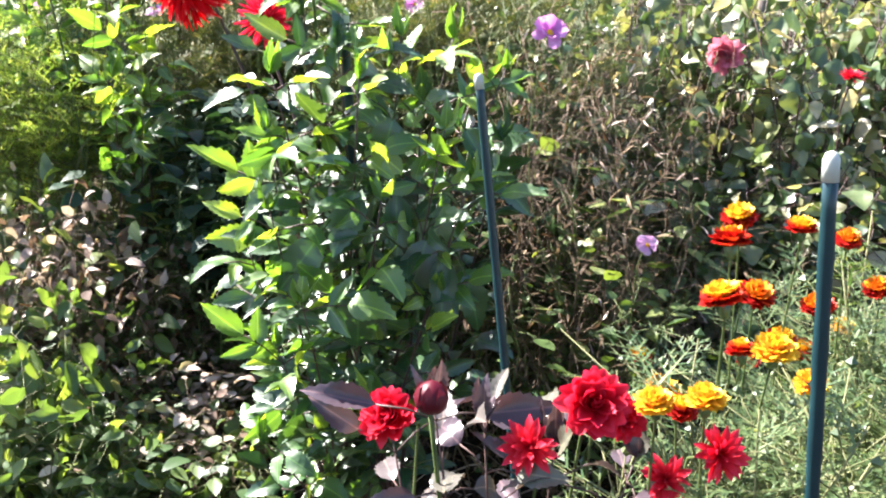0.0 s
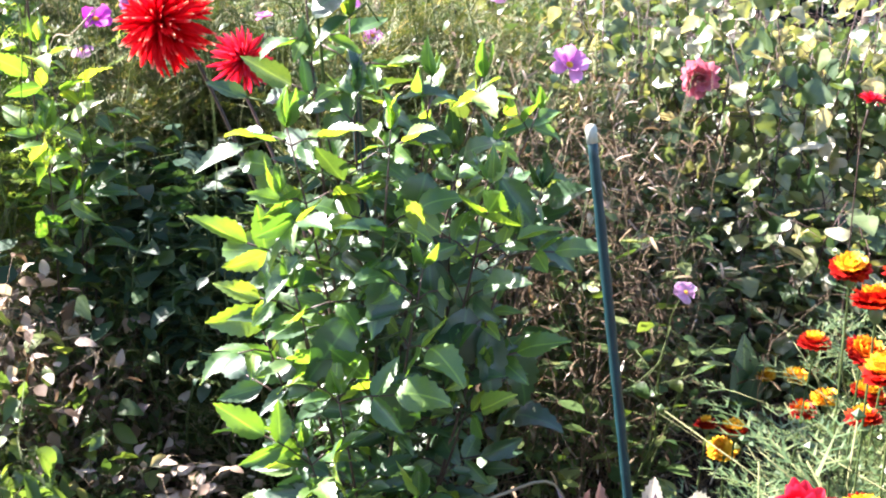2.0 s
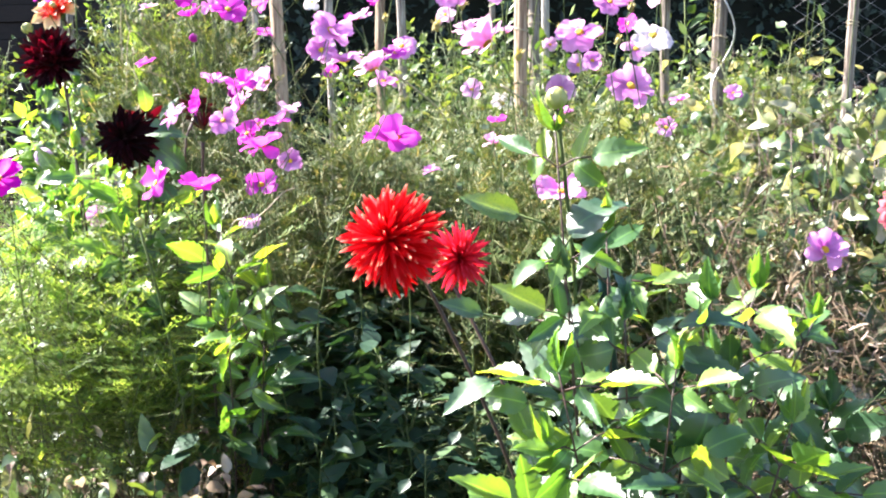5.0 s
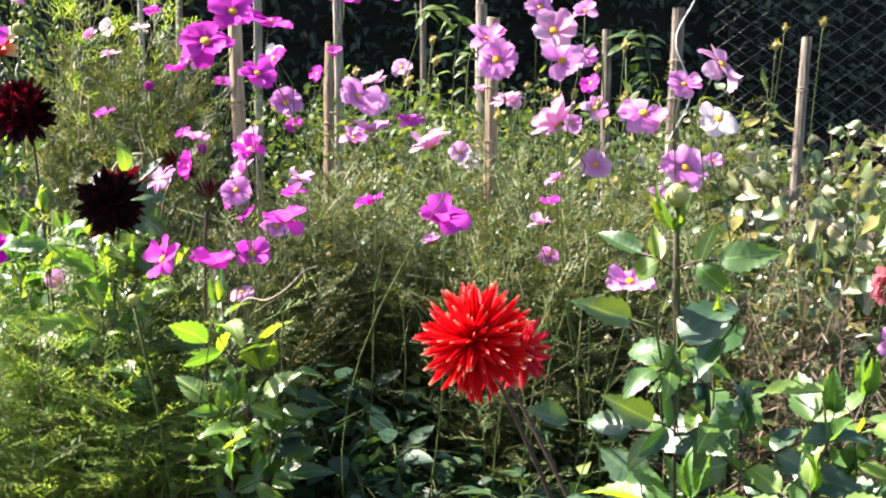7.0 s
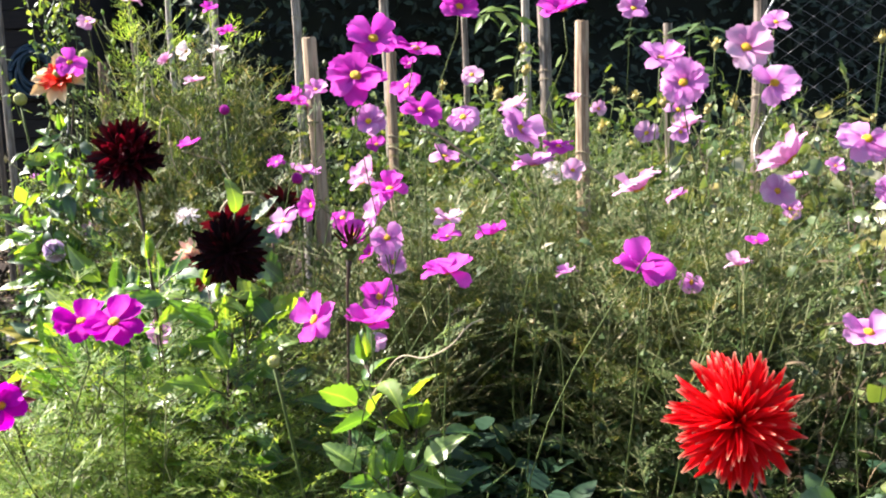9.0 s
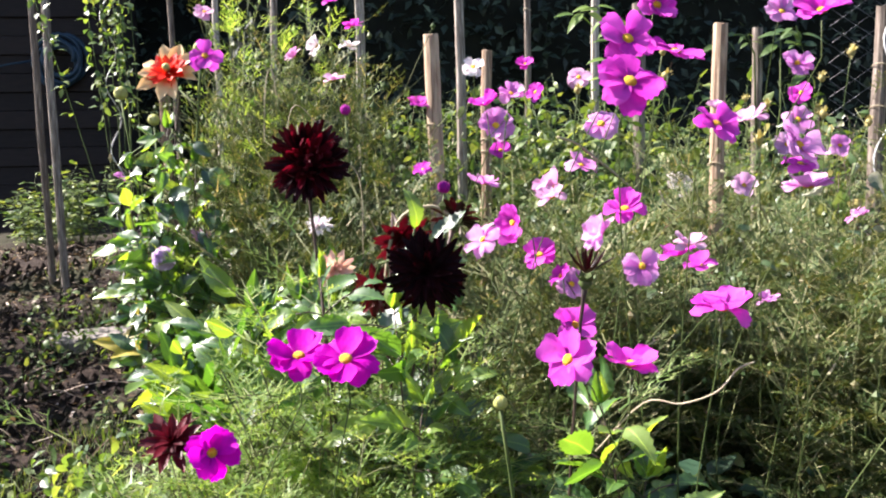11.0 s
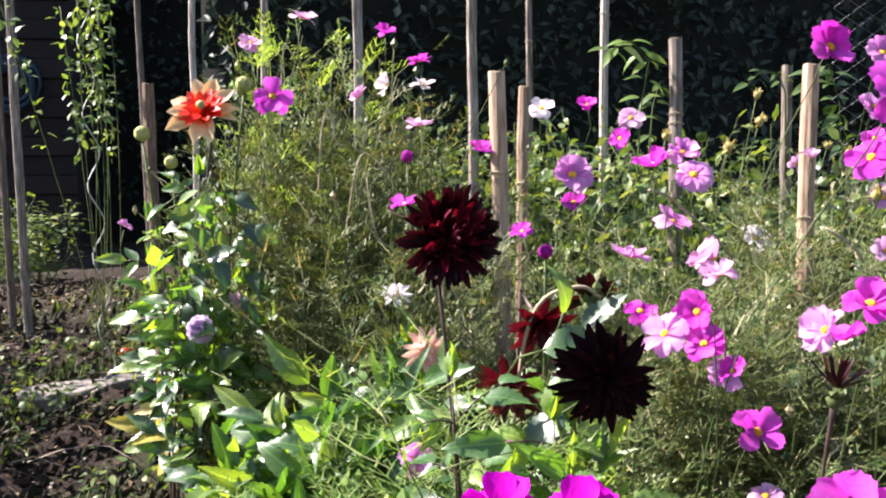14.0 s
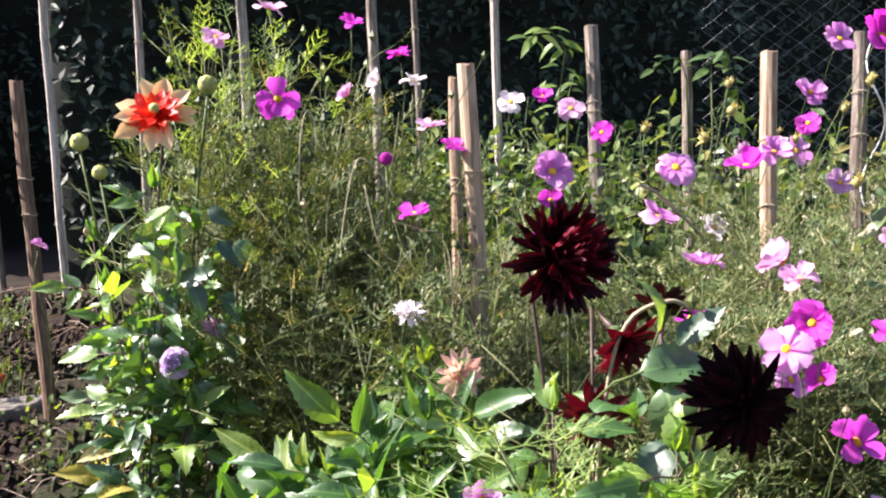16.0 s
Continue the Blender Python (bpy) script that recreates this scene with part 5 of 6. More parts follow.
bloom("", (-0.917, 2.533, 1.264), (0.1, -0.8, 0.3), 0.072, [M_PEACH], STAR, "pale peach-pink star-like dahlia bloom", (-0.98, 2.6, 0.8), 41, M_STEM, peach_plant)
bloom("", (-0.94, 2.668, 1.335), (0.0, -0.5, 0.8), 0.055, [M_WHITE], STAR, "small white dahlia bloom", (-0.95, 2.66, 0.8), 42, M_STEM, peach_plant)
# orange dahlia
orange_plant = dahlia_plant("dahlia_plant", (-1.30, 3.10), [
    (-1.26, 3.02, 1.54), (-1.35, 3.0, 1.38), (-1.20, 2.98, 1.46), (-1.28, 2.95, 1.28), (-1.32, 3.02, 1.30), (-1.22, 2.92, 1.24), (-1.18, 3.05, 1.32), (-1.36, 3.1, 1.45)],
    "tall dahlia plant with greyish green leaves and dark stems", LEAF_MIXED, 25, nodes=7, size=0.058, fresh=LEAF_FRESH_LIT, low=0.64)
dahlia_plant("dahlia_plant", (-1.33, 3.04), [
    (-1.30, 2.94, 1.30), (-1.27, 2.90, 1.36), (-1.32, 2.98, 1.26), (-1.22, 2.9, 1.26), (-1.24, 2.88, 1.18), (-1.18, 2.92, 1.18)],
    "leafy dahlia growth with pale sunlit leaves", LEAF_MIXED, 48, nodes=7, size=0.06, fresh=LEAF_FRESH_LIT, low=0.68)
ORANGE_AT, ORANGE_FACE = Vector((-1.249, 3.007, 1.655)), Vector((-0.2, -0.8, 0.62)).normalized()
bloom("", ORANGE_AT, ORANGE_FACE, 0.128, [M_APRICOT, M_FLAME], OPEN, "orange-red dahlia bloom with pale yellow petal tips", (-1.29, 3.08, 1.1), 43, None, orange_plant)
eye = Soup()
eye.tube([ORANGE_AT + ORANGE_FACE * q - orange_plant.location for q in (0.016, 0.026, 0.031)], [0.008, 0.009, 0.004], 8)
eye.obj("flower_eye", M_BUD, orange_plant, "pale yellow-green flower eye")
bloom("", (-1.262, 2.87, 1.262), (0.0, -1, 0.3), 0.046, [M_POMPOM], BALL, "small lavender pompom dahlia bloom", (-1.29, 3.05, 0.8), 44, M_STEM, orange_plant)
bloom("", (-1.19, 2.93, 1.30), (0.3, -0.8, 0.5), 0.045, [M_PALE], STAR, "small pale lilac dahlia bloom", (-1.25, 3.05, 0.8), 45, M_STEM, orange_plant)
r_ = random.Random(17)
for k in range(34):
    k_ += 1
    x, y, z = r_.uniform(-1.34, -1.12), r_.uniform(2.84, 2.95), r_.uniform(1.2, 1.5)
    face = (GLINT, GLINT, BACKLIT, SHADE)[k % 4]
    placed_leaf(orange_plant, x, y, z, ((x + 1.27) * 5 + r_.gauss(0, .3), -0.4, r_.uniform(-0.9, 0.3)), (face[0] + r_.gauss(0, .2), face[1], face[2] + r_.gauss(0, .2)), r_.uniform(0.045, 0.07), LEAF_FRESH_LIT if k % 7 == 2 else LEAF_GREEN, 900 + k_)
dahlia_plant("dahlia_plant", (-1.35, 3.12), [(-1.34, 3.06, 1.10), (-1.29, 3.0, 1.08)], "lower dahlia shoots with yellowed leaves", LEAF_YELLOW, 26, nodes=2, size=0.07, low=0.8, leaflets=1)
foot_plant = dahlia_plant("dahlia_plant", (-1.33, 3.2), [(-1.30, 3.1, 0.98), (-1.37, 3.2, 1.0)], "withering dahlia shoot with yellow and cream leaves", LEAF_YELLOW, 49, nodes=1, size=0.06, low=0.8, leaflets=1)
for x, y, z, along, face, sz, pool in (
        (-1.284, 3.05, 1.009, (0.3, -0.2, -0.9), (-0.4, -0.8, 0.4), 0.075, LEAF_YELLOW), (-1.371, 3.17, 1.056, (-0.9, -0.2, -0.2), (0.1, -0.8, 0.6), 0.095, LEAF_YELLOW),
        (-1.357, 3.2, 0.94, (-1.0, -0.1, -0.05), (0.0, -0.6, 0.8), 0.10, LEAF_YELLOW), (-1.31, 3.12, 1.04, (-0.7, -0.3, -0.4), (-0.2, -0.8, 0.5), 0.09, LEAF_YELLOW), (-1.25, 3.1, 0.95, (0.6, -0.3, -0.6), (-0.3, -0.8, 0.5), 0.08, LEAF_YELLOW)):
    k_ += 1
    placed_leaf(foot_plant, x, y, z, along, face, sz, pool, 900 + k_)
# pink dahlia among the beans, and a small red flower
bloom("dahlia_bloom", (0.70, 2.22, 1.13), (-0.25, -0.8, -0.25), 0.085, [M_PINK], FULL, "drooping dusky pink dahlia bloom among bean leaves", (0.76, 2.36, 0.6), 46)
bloom("zinnia_bloom", (0.775, 1.62, 1.108), (0.1, -0.2, 1), 0.05, [M_CRIMSON], STAR, "small flat red zinnia bloom", (0.82, 1.72, 0.3), 47)
# low red dahlias in front
low_plant = dahlia_plant("dahlia_plant", (0.22, 0.84), [(0.12, 0.78, 0.80), (0.17, 0.77, 0.79), (0.24, 0.78, 0.77), (0.32, 0.78, 0.76), (0.08, 0.82, 0.74)],
             "low dahlia plant with purplish grey leaves and crimson blooms", LEAF_PURPLE, 27, nodes=5, size=0.062, low=0.7, leaflets=1)
for k, (x, y, z, d, fx) in enumerate(((0.267, 0.733, 0.825, 0.062, 0.0), (0.215, 0.76, 0.767, 0.055, -0.3), (0.078, 0.80, 0.772, 0.06, -0.5), (0.39, 0.75, 0.778, 0.055, 0.3), (0.30, 0.77, 0.80, 0.045, 0.4), (0.35, 0.78, 0.735, 0.05, 0.1))):
    bloom("", (x, y, z), (fx, -0.9, 0.5), d, [M_CRIMSON], STAR if k % 2 else FULL, "small bright crimson dahlia bloom", (x * 0.8 + 0.04, 0.84, 0.4), 50 + k, M_STEM, low_plant)


def flower_bud(at, r, mat, label, foot):
    root = thing("flower_bud", foot, label, "flower bud", "buds")
    c = Vector(at) - Vector(foot)
    s = Soup()
    s.tube(bend((0, 0, 0), c - Vector((0, 0, r)), 0.4, 6), 0.0025, 5)
    s.obj("stalk", M_STEM, root)
    s = Soup()
    pts = [c + Vector((0, 0, r * z)) for z in (-1, -0.8, -0.4, 0, 0.4, 0.75, 0.95)]
    s.tube(pts, [r * q for q in (0.15, 0.65, 0.95, 1.0, 0.85, 0.55, 0.12)], 9)
    for k in range(7):
        a = 2 * math.pi * k / 7
        vs, fs = blade(leaf_profile, 3, arch=0.9)
        s.put(vs, fs, Matrix.Translation(c + Vector((0.9 * r * math.cos(a), 0.9 * r * math.sin(a), -0.5 * r))) @ Matrix.Rotation(a - math.pi / 2, 4, 'Z') @ Matrix.Rotation(radians(75), 4, 'X') @ Matrix.Scale(r * 1.4, 4))
    s.obj("bud", mat, root)


for at, r_, m_, lab, ft in (
        ((-0.128, 1.298, 1.352), 0.012, M_BUD, "round yellow-green dahlia bud on a dark stem", (-0.1, 1.35, 1.1)),
        ((-1.173, 2.933, 1.702), 0.016, M_BUD, "pale green closed dahlia bud", (-1.22, 3.05, 1.2)),
        ((-1.33, 3.317, 1.566), 0.015, M_BUD, "pale yellow dahlia bud", (-1.3, 3.2, 1.1)),
        ((-1.37, 3.1, 1.62), 0.016, M_BUD, "round green dahlia bud", (-1.32, 3.1, 1.1)),
        ((-0.745, 1.9, 1.175), 0.009, M_BUD, "small pale green closed bud", (-0.7, 1.95, 0.8)),
        ((0.121, 0.71, 0.83), 0.016, M_WINE, "dark red round dahlia bud", (0.15, 0.8, 0.5)),
        ((-0.869, 2.941, 1.569), 0.012, M_MAGENTA, "closed magenta cosmos bud", (-0.85, 2.98, 1.0)),
        ((-0.706, 2.59, 1.408), 0.012, M_MAGENTA, "deep pink cosmos bud", (-0.7, 2.62, 0.9))):
    flower_bud(at, r_, m_, lab, ft)


# ---- cosmos flowers ----
FACES = {"front": (-0.1, -0.85, 0.6), "up": (-0.15, -0.22, 1.0), "side": (-0.9, -0.45, 0.45), "tilt": (0.1, -0.75, 0.75), "away": (0.7, -0.5, 0.6), "edge": (-0.72, 0.22, 0.66), "left": (-0.93, -0.25, 0.25), "flat": (-0.1, -0.55, 0.85), "cup": (-0.5, 0.15, 0.85)}
NAMES = {"magenta": "magenta pink", "vivid": "vivid purple-magenta", "lilac": "lilac pink", "pale": "pale pink", "white": "white"}
disc_vs, disc_fs = [], []
for k, (rr, zz) in enumerate(((1.0, -0.1), (1.0, 0.25), (0.75, 0.55), (0.35, 0.68))):
    for j in range(9):
        a = 2 * math.pi * j / 9 + 0.2 * k
        disc_vs.append((rr * math.cos(a), rr * math.sin(a), zz))
disc_fs = [(9 * k + j, 9 * k + (j + 1) % 9, 9 * (k + 1) + (j + 1) % 9, 9 * (k + 1) + j) for k in range(3) for j in range(9)] + [tuple(range(27, 36))]
DISC = shared("disc", (disc_vs, disc_fs), M_DISC)


def cosmos_flower(x, y, z, d, colour, face, seed):
    r = random.Random(seed)
    fx, fy = x + r.gauss(0, .08), y + r.uniform(0.10, 0.26)
    fz = max(ground_z(fx, fy), z - 0.5)
    root = thing("cosmos_flower", (fx, fy, fz), f"{NAMES[colour]} cosmos flower with a yellow centre on a thin stem", "flower", "cosmos flowers")
    c = Vector((x - fx, y - fy, z - fz))
    nrm = Vector(FACES[face]) + Vector((r.gauss(0, .18), r.gauss(0, .18), r.gauss(0, .18)))
    nrm.normalize()
    turn = frame_of(nrm.cross(Vector((0.3, 0.25, 1))).normalized(), nrm) @ Matrix.Rotation(r.uniform(0, 6.28), 4, 'Z')
    at = Matrix.Translation(c) @ turn
    st = Soup()
    back = c - nrm * 0.012
    st.tube(bend((0, 0, 0), back - nrm * 0.03 - Vector((0, 0, .02)), 0.35, 6, Vector((r.gauss(0, .015), r.gauss(0, .015), 0))) + [back], 0.0009, 4)
    st.obj("stem", M_STEM, root)
    lift = radians({"front": 8, "up": 22, "side": 14, "tilt": 10, "away": 12, "edge": 36, "left": 14, "flat": 12, "cup": 46}[face] + r.gauss(0, 5))
    R = d * 0.43
    n = 8
    for k in range(n):
        if r.random() < 0.03:
            continue
        m = at @ Matrix.Rotation(2 * math.pi * k / n + r.gauss(0, .06), 4, 'Z') @ Matrix.Translation((0, R * 0.12, 0.0012 * (k % 2))) @ Matrix.Rotation(lift + r.gauss(0, .12), 4, 'X') @ Matrix.Rotation(r.gauss(0, .12), 4, 'Y') @ Matrix.Diagonal((R * 0.98, R * r.uniform(0.8, 0.95), R * 0.9, 1))
        piece("petal", r.choice(COSMOS_PETALS[colour]), m, root)
    piece("disc", DISC, at @ Matrix.Scale(R * 0.2, 4), root)


COSMOS_FRONT = [
    (-0.589, 1.891, 1.604, .085, "magenta", "front"), (-0.620, 1.794, 1.548, .092, "magenta", "tilt"), (-0.534, 1.880, 1.588, .080, "magenta", "tilt"),
    (-0.533, 2.009, 1.548, .062, "magenta", "side"), (-0.548, 1.734, 1.500, .062, "magenta", "tilt"), (-0.407, 2.277, 1.699, .085, "magenta", "front"),
    (-0.312, 1.950, 1.645, .085, "magenta", "up"), (-0.407, 1.825, 1.475, .085, "lilac", "tilt"), (-0.386, 1.839, 1.428, .075, "lilac", "up"),
    (-0.310, 2.000, 1.450, .060, "magenta", "up"), (-0.571, 1.952, 1.400, .070, "magenta", "up"), (-0.584, 2.008, 1.365, .068, "lilac", "side"),
    (-0.503, 1.879, 1.334, .050, "magenta", "up"), (-0.517, 1.784, 1.299, .085, "magenta", "up"), (-0.617, 1.798, 1.237, .080, "magenta", "up"),
    (-0.686, 1.807, 1.244, .090, "magenta", "left"), (-0.983, 1.860, 1.252, .085, "vivid", "flat"), (-0.933, 1.808, 1.257, .088, "vivid", "flat"),
    (-1.079, 1.822, 1.159, .070, "vivid", "tilt"), (-0.331, 1.587, 1.401, .074, "pale", "cup"), (-0.306, 1.647, 1.308, .085, "magenta", "up"),
    (-0.372, 2.018, 1.513, .060, "pale", "up"), (-0.593, 2.224, 1.403, .060, "pale", "up"), (-0.703, 2.185, 1.543, .058, "magenta", "up"), (-0.664, 2.185, 1.558, .050, "lilac", "tilt"),
]
COSMOS_RIGHT = [
    (-0.223, 1.802, 1.558, .075, "lilac", "up"), (-0.221, 1.731, 1.523, .072, "lilac", "front"), (-0.143, 1.723, 1.562, .080, "pale", "tilt"),
    (-0.090, 1.750, 1.595, .045, "lilac", "front"), (-0.158, 1.620, 1.512, .066, "lilac", "front"), (-0.194, 1.790, 1.470, .060, "pale", "up"),
    (-0.182, 1.538, 1.428, .085, "pale", "edge"), (-0.052, 1.609, 1.445, .075, "lilac", "front"), (-0.022, 1.550, 1.478, .050, "lilac", "tilt"),
    (0.016, 1.527, 1.499, .080, "pale", "tilt"), (0.046, 1.600, 1.438, .070, "white", "front"), (0.031, 1.671, 1.373, .085, "lilac", "front"),
    (-0.045, 1.838, 1.377, .060, "pale", "front"), (-0.162, 1.661, 1.329, .034, "magenta", "up"), (-0.163, 1.706, 1.296, .045, "pale", "up"),
    (-0.087, 1.548, 1.234, .076, "lilac", "tilt"), (0.248, 1.505, 1.153, .070, "lilac", "tilt"), (0.430, 1.457, 0.826, .045, "pale", "front"),
    (0.314, 2.464, 1.363, .060, "lilac", "up"), (0.267, 2.400, 1.305, .060, "lilac", "front"), (-0.250, 2.200, 1.232, .050, "lilac", "up"),
    (-0.542, 2.300, 1.256, .065, "lilac", "tilt"), (-0.597, 2.100, 1.155, .055, "pale", "tilt"), (-0.024, 2.200, 1.201, .055, "lilac", "front"),
]
COSMOS_BACK = [
    (-0.745, 2.589, 1.441, .048, "magenta", "up"), (-0.902, 2.634, 1.613, .055, "pale", "up"), (-0.850, 2.900, 1.744, .055, "magenta", "up"),
    (-0.896, 3.018, 1.814, .055, "magenta", "up"), (-0.930, 2.780, 1.690, .055, "white", "edge"), (-0.865, 2.800, 1.692, .055, "white", "up"),
    (-0.975, 2.800, 1.672, .05, "pale", "edge"), (-1.064, 2.937, 1.825, .070, "pale", "up"), (-1.159, 2.904, 1.774, .055, "pale", "tilt"),
    (-0.692, 3.048, 1.581, .075, "magenta", "up"), (-0.560, 3.061, 1.669, .066, "white", "front"), (0.123, 2.890, 1.774, .095, "lilac", "tilt"),
    (-0.177, 3.491, 1.673, .085, "pale", "front"), (-0.923, 2.665, 1.485, .060, "magenta", "up"), (-0.530, 2.954, 1.529, .100, "lilac", "front"),
    (-0.510, 3.000, 1.472, .065, "magenta", "tilt"), (-0.450, 2.900, 1.600, .055, "magenta", "side"), (-0.362, 2.850, 1.437, .092, "lilac", "tilt"),
    (-0.312, 2.862, 1.527, .100, "lilac", "front"), (-0.392, 3.240, 1.690, .060, "magenta", "tilt"), (-1.135, 2.596, 1.654, .072, "magenta", "front"),
    (-1.451, 3.500, 1.418, .045, "lilac", "tilt"), (-0.028, 3.118, 1.378, .088, "white", "front"), (0.330, 3.200, 1.684, .100, "lilac", "front"),
]
COSMOS_MORE = [
    (-0.688, 2.286, 1.423, .070, "lilac", "up"), (-0.576, 2.272, 1.418, .085, "pale", "edge"), (-0.614, 2.222, 1.315, .066, "magenta", "front"),
    (-0.589, 2.194, 1.284, .050, "magenta", "side"), (-0.725, 2.099, 1.353, .068, "lilac", "side"), (-0.680, 2.110, 1.375, .064, "magenta", "side"),
    (-0.586, 1.849, 1.340, .055, "lilac", "front"), (-0.491, 1.937, 1.354, .055, "pale", "up"), (-0.580, 2.149, 1.217, .078, "magenta", "tilt"),
    (-0.964, 2.362, 1.148, .062, "lilac", "front"), (0.124, 3.200, 1.548, .055, "pale", "tilt"), (-0.360, 2.300, 1.298, .075, "magenta", "up"),
    (0.370, 3.250, 1.610, .078, "magenta", "side"), (0.410, 3.340, 1.540, .110, "lilac", "tilt"), (0.165, 2.936, 1.473, .075, "pale", "front"), (-0.624, 2.400, 1.333, .060, "magenta", "tilt"),
    (0.050, 2.450, 1.340, .060, "lilac", "up"), (-0.150, 2.500, 1.400, .060, "pale", "tilt"), (0.480, 2.600, 1.380, .055, "lilac", "tilt"),
    (0.160, 2.700, 1.470, .060, "lilac", "front"), (-0.030, 2.900, 1.560, .055, "pale", "up"), (-0.880, 2.20, 1.20, .035, "magenta", "tilt"),
]
k_ = 0
for rows in (COSMOS_FRONT, COSMOS_RIGHT, COSMOS_BACK, COSMOS_MORE):
    for row in rows:
        k_ += 1
        cosmos_flower(*row, 300 + k_)


# ---- marigolds ----
def marigold(x, y, z, d, mat, label, seed):
    r = random.Random(seed)
    fx, fy = x + r.uniform(-.03, .05), y + r.uniform(0, .06)
    fz = max(ground_z(fx, fy), z - 0.4)
    root = thing("marigold_flower", (fx, fy, fz), label, "marigold", "marigolds")
    d *= 0.95
    c = Vector((x - fx, y - fy, z - fz))
    nrm = Vector((r.gauss(-.1, .2), -0.25 + r.gauss(0, .2), 1)).normalized()
    turn = frame_of(nrm.cross(Vector((0.3, 0.25, 1))).normalized(), nrm)
    s = Soup()
    s.tube(bend((0, 0, 0), c - nrm * d * 0.35, 0.4, 5) + [c - nrm * d * 0.2], [0.0012] * 6 + [0.004], 5)
    s.obj("stem", M_STEM, root)
    s = Soup()
    s.tube([c - nrm * d * 0.42, c - nrm * d * 0.3, c - nrm * d * 0.05], [0.003, d * 0.13, d * 0.17], 8)
    s.obj("calyx", M_MARI_LEAF, root)
    for ring, (n, pol, L) in enumerate(((13, 1.8, 0.95), (13, 1.5, 0.98), (12, 1.15, 0.9), (10, 0.8, 0.82), (7, 0.4, 0.75))):
        s = Soup()
        for k in range(n):
            a = 2 * math.pi * (k + 0.5 * ring + r.gauss(0, .12)) / n
            dl = Vector((math.sin(pol) * math.cos(a), math.sin(pol) * math.sin(a), math.cos(pol)))
            up = Vector((-math.cos(pol) * math.cos(a), -math.cos(pol) * math.sin(a), math.sin(pol)))
            vs, fs = blade(round_profile, 3, cup=0.3, arch=0.3, cols=2, notch=0.14, wave=0.3, phase=r.random() * 6)
            s.put(vs, fs, Matrix.Translation(c) @ turn @ frame_of(dl, up) @ Matrix.Scale(d * 0.5 * L * r.uniform(.88, 1.1), 4))
        s.obj("petal_ring", (M_MARI_YELLOW if seed % 3 else M_MARI_ORANGE) if mat == M_MARI_RED and ring > 1 + seed % 2 else mat, root)


RED_MARI = "orange and mahogany-red marigold flower with ruffled petals"
YELLOW_MARI = "golden yellow marigold flower with ruffled petals"
for k, (x, y, z, d, yel) in enumerate((
        (0.464, 1.058, 0.948, 0.050, 0), (0.425, 0.935, 0.944, 0.050, 0), (0.404, 0.864, 0.898, 0.054, 0), (0.537, 1.261, 0.806, 0.048, 0), (0.502, 1.076, 0.85, 0.050, 0),
        (0.476, 1.02, 0.795, 0.042, 0), (0.469, 1.365, 0.613, 0.05, 1), (0.75, 1.73, 0.6, 0.05, 1), (0.324, 0.743, 0.826, 0.042, 1), (0.37, 0.745, 0.832, 0.044, 1),
        (0.612, 1.1, 0.923, 0.04, 0), (0.416, 1.3, 0.68, 0.035, 0), (0.66, 1.45, 0.66, 0.05, 1), (0.60, 1.40, 0.66, 0.045, 0), (0.56, 1.12, 0.93, 0.045, 0), (0.45, 0.82, 0.86, 0.05, 1), (0.70, 1.2, 0.84, 0.045, 0), (0.36, 0.80, 0.80, 0.04, 0), (0.52, 0.9, 0.80, 0.045, 1),
        (0.79, 1.945, 0.53, 0.05, 1), (0.85, 1.95, 0.53, 0.045, 1), (0.91, 2.0, 0.52, 0.05, 0), (0.97, 2.05, 0.5, 0.05, 1), (1.03, 2.0, 0.49, 0.045, 0), (0.37, 1.1, 0.753, 0.036, 0), (0.44, 1.3, 0.646, 0.04, 1), (0.58, 1.2, 0.76, 0.045, 0), (0.64, 1.28, 0.72, 0.045, 0), (0.55, 1.0, 0.86, 0.045, 0), (0.72, 1.35, 0.74, 0.04, 1))):
    marigold(x, y, z, d, M_MARI_YELLOW if yel else M_MARI_RED, YELLOW_MARI if yel else RED_MARI, 500 + k)
mari_meshes = [cosmos_plant_mesh(600 + k, 1.0, 0.17, 9, M_MARI_LEAF, 0.066, 24) for k in range(3)]
plant_copies("marigold_plant", "pale green feathery marigold plant", "marigold", "marigold plants", mari_meshes,
             spots_in(0.6, 0.98, 0.9, 1.5, 15, 61, top=lambda y: 0.93 - 0.3 * (y - 0.9), jitter=0.06), 61)
plant_copies("marigold_plant", "pale green feathery marigold plant", "marigold", "marigold plants", mari_meshes,
             spots_in(0.42, 0.6, 0.78, 1.0, 5, 62, top=lambda y: 0.80, jitter=0.05), 62)


# ---- small things on the soil ----
def flat_stone(x, y, lx, ly, seed):
    r = random.Random(seed)
    root = thing("flat_stone", (x, y, ground_z(x, y)), "flat pale stone lying on the soil path", "stone")
    n = 14
    vs, fs = [], []
    for zz, k in ((-0.02, 1.0), (0.022, 1.0), (0.03, 0.93)):
        for j in range(n):
            a = 2 * math.pi * j / n
            q = k * (1 + 0.12 * math.sin(3 * a + seed) + r.gauss(0, .02))
            vs.append((lx * q * math.cos(a), ly * q * math.sin(a), zz))
    for k in range(2):
        fs += [(k * n + j, k * n + (j + 1) % n, (k + 1) * n + (j + 1) % n, (k + 1) * n + j) for j in range(n)]
    fs.append(tuple(range(2 * n, 3 * n)))
    mesh_obj("slab", vs, fs, M_STONE, root, smooth=False)
    root.rotation_euler = (radians(4), radians(-3), 0.2)


flat_stone(-1.84, 4.87, 0.17, 0.10, 1)
flat_stone(-1.60, 4.95, 0.12, 0.08, 2)


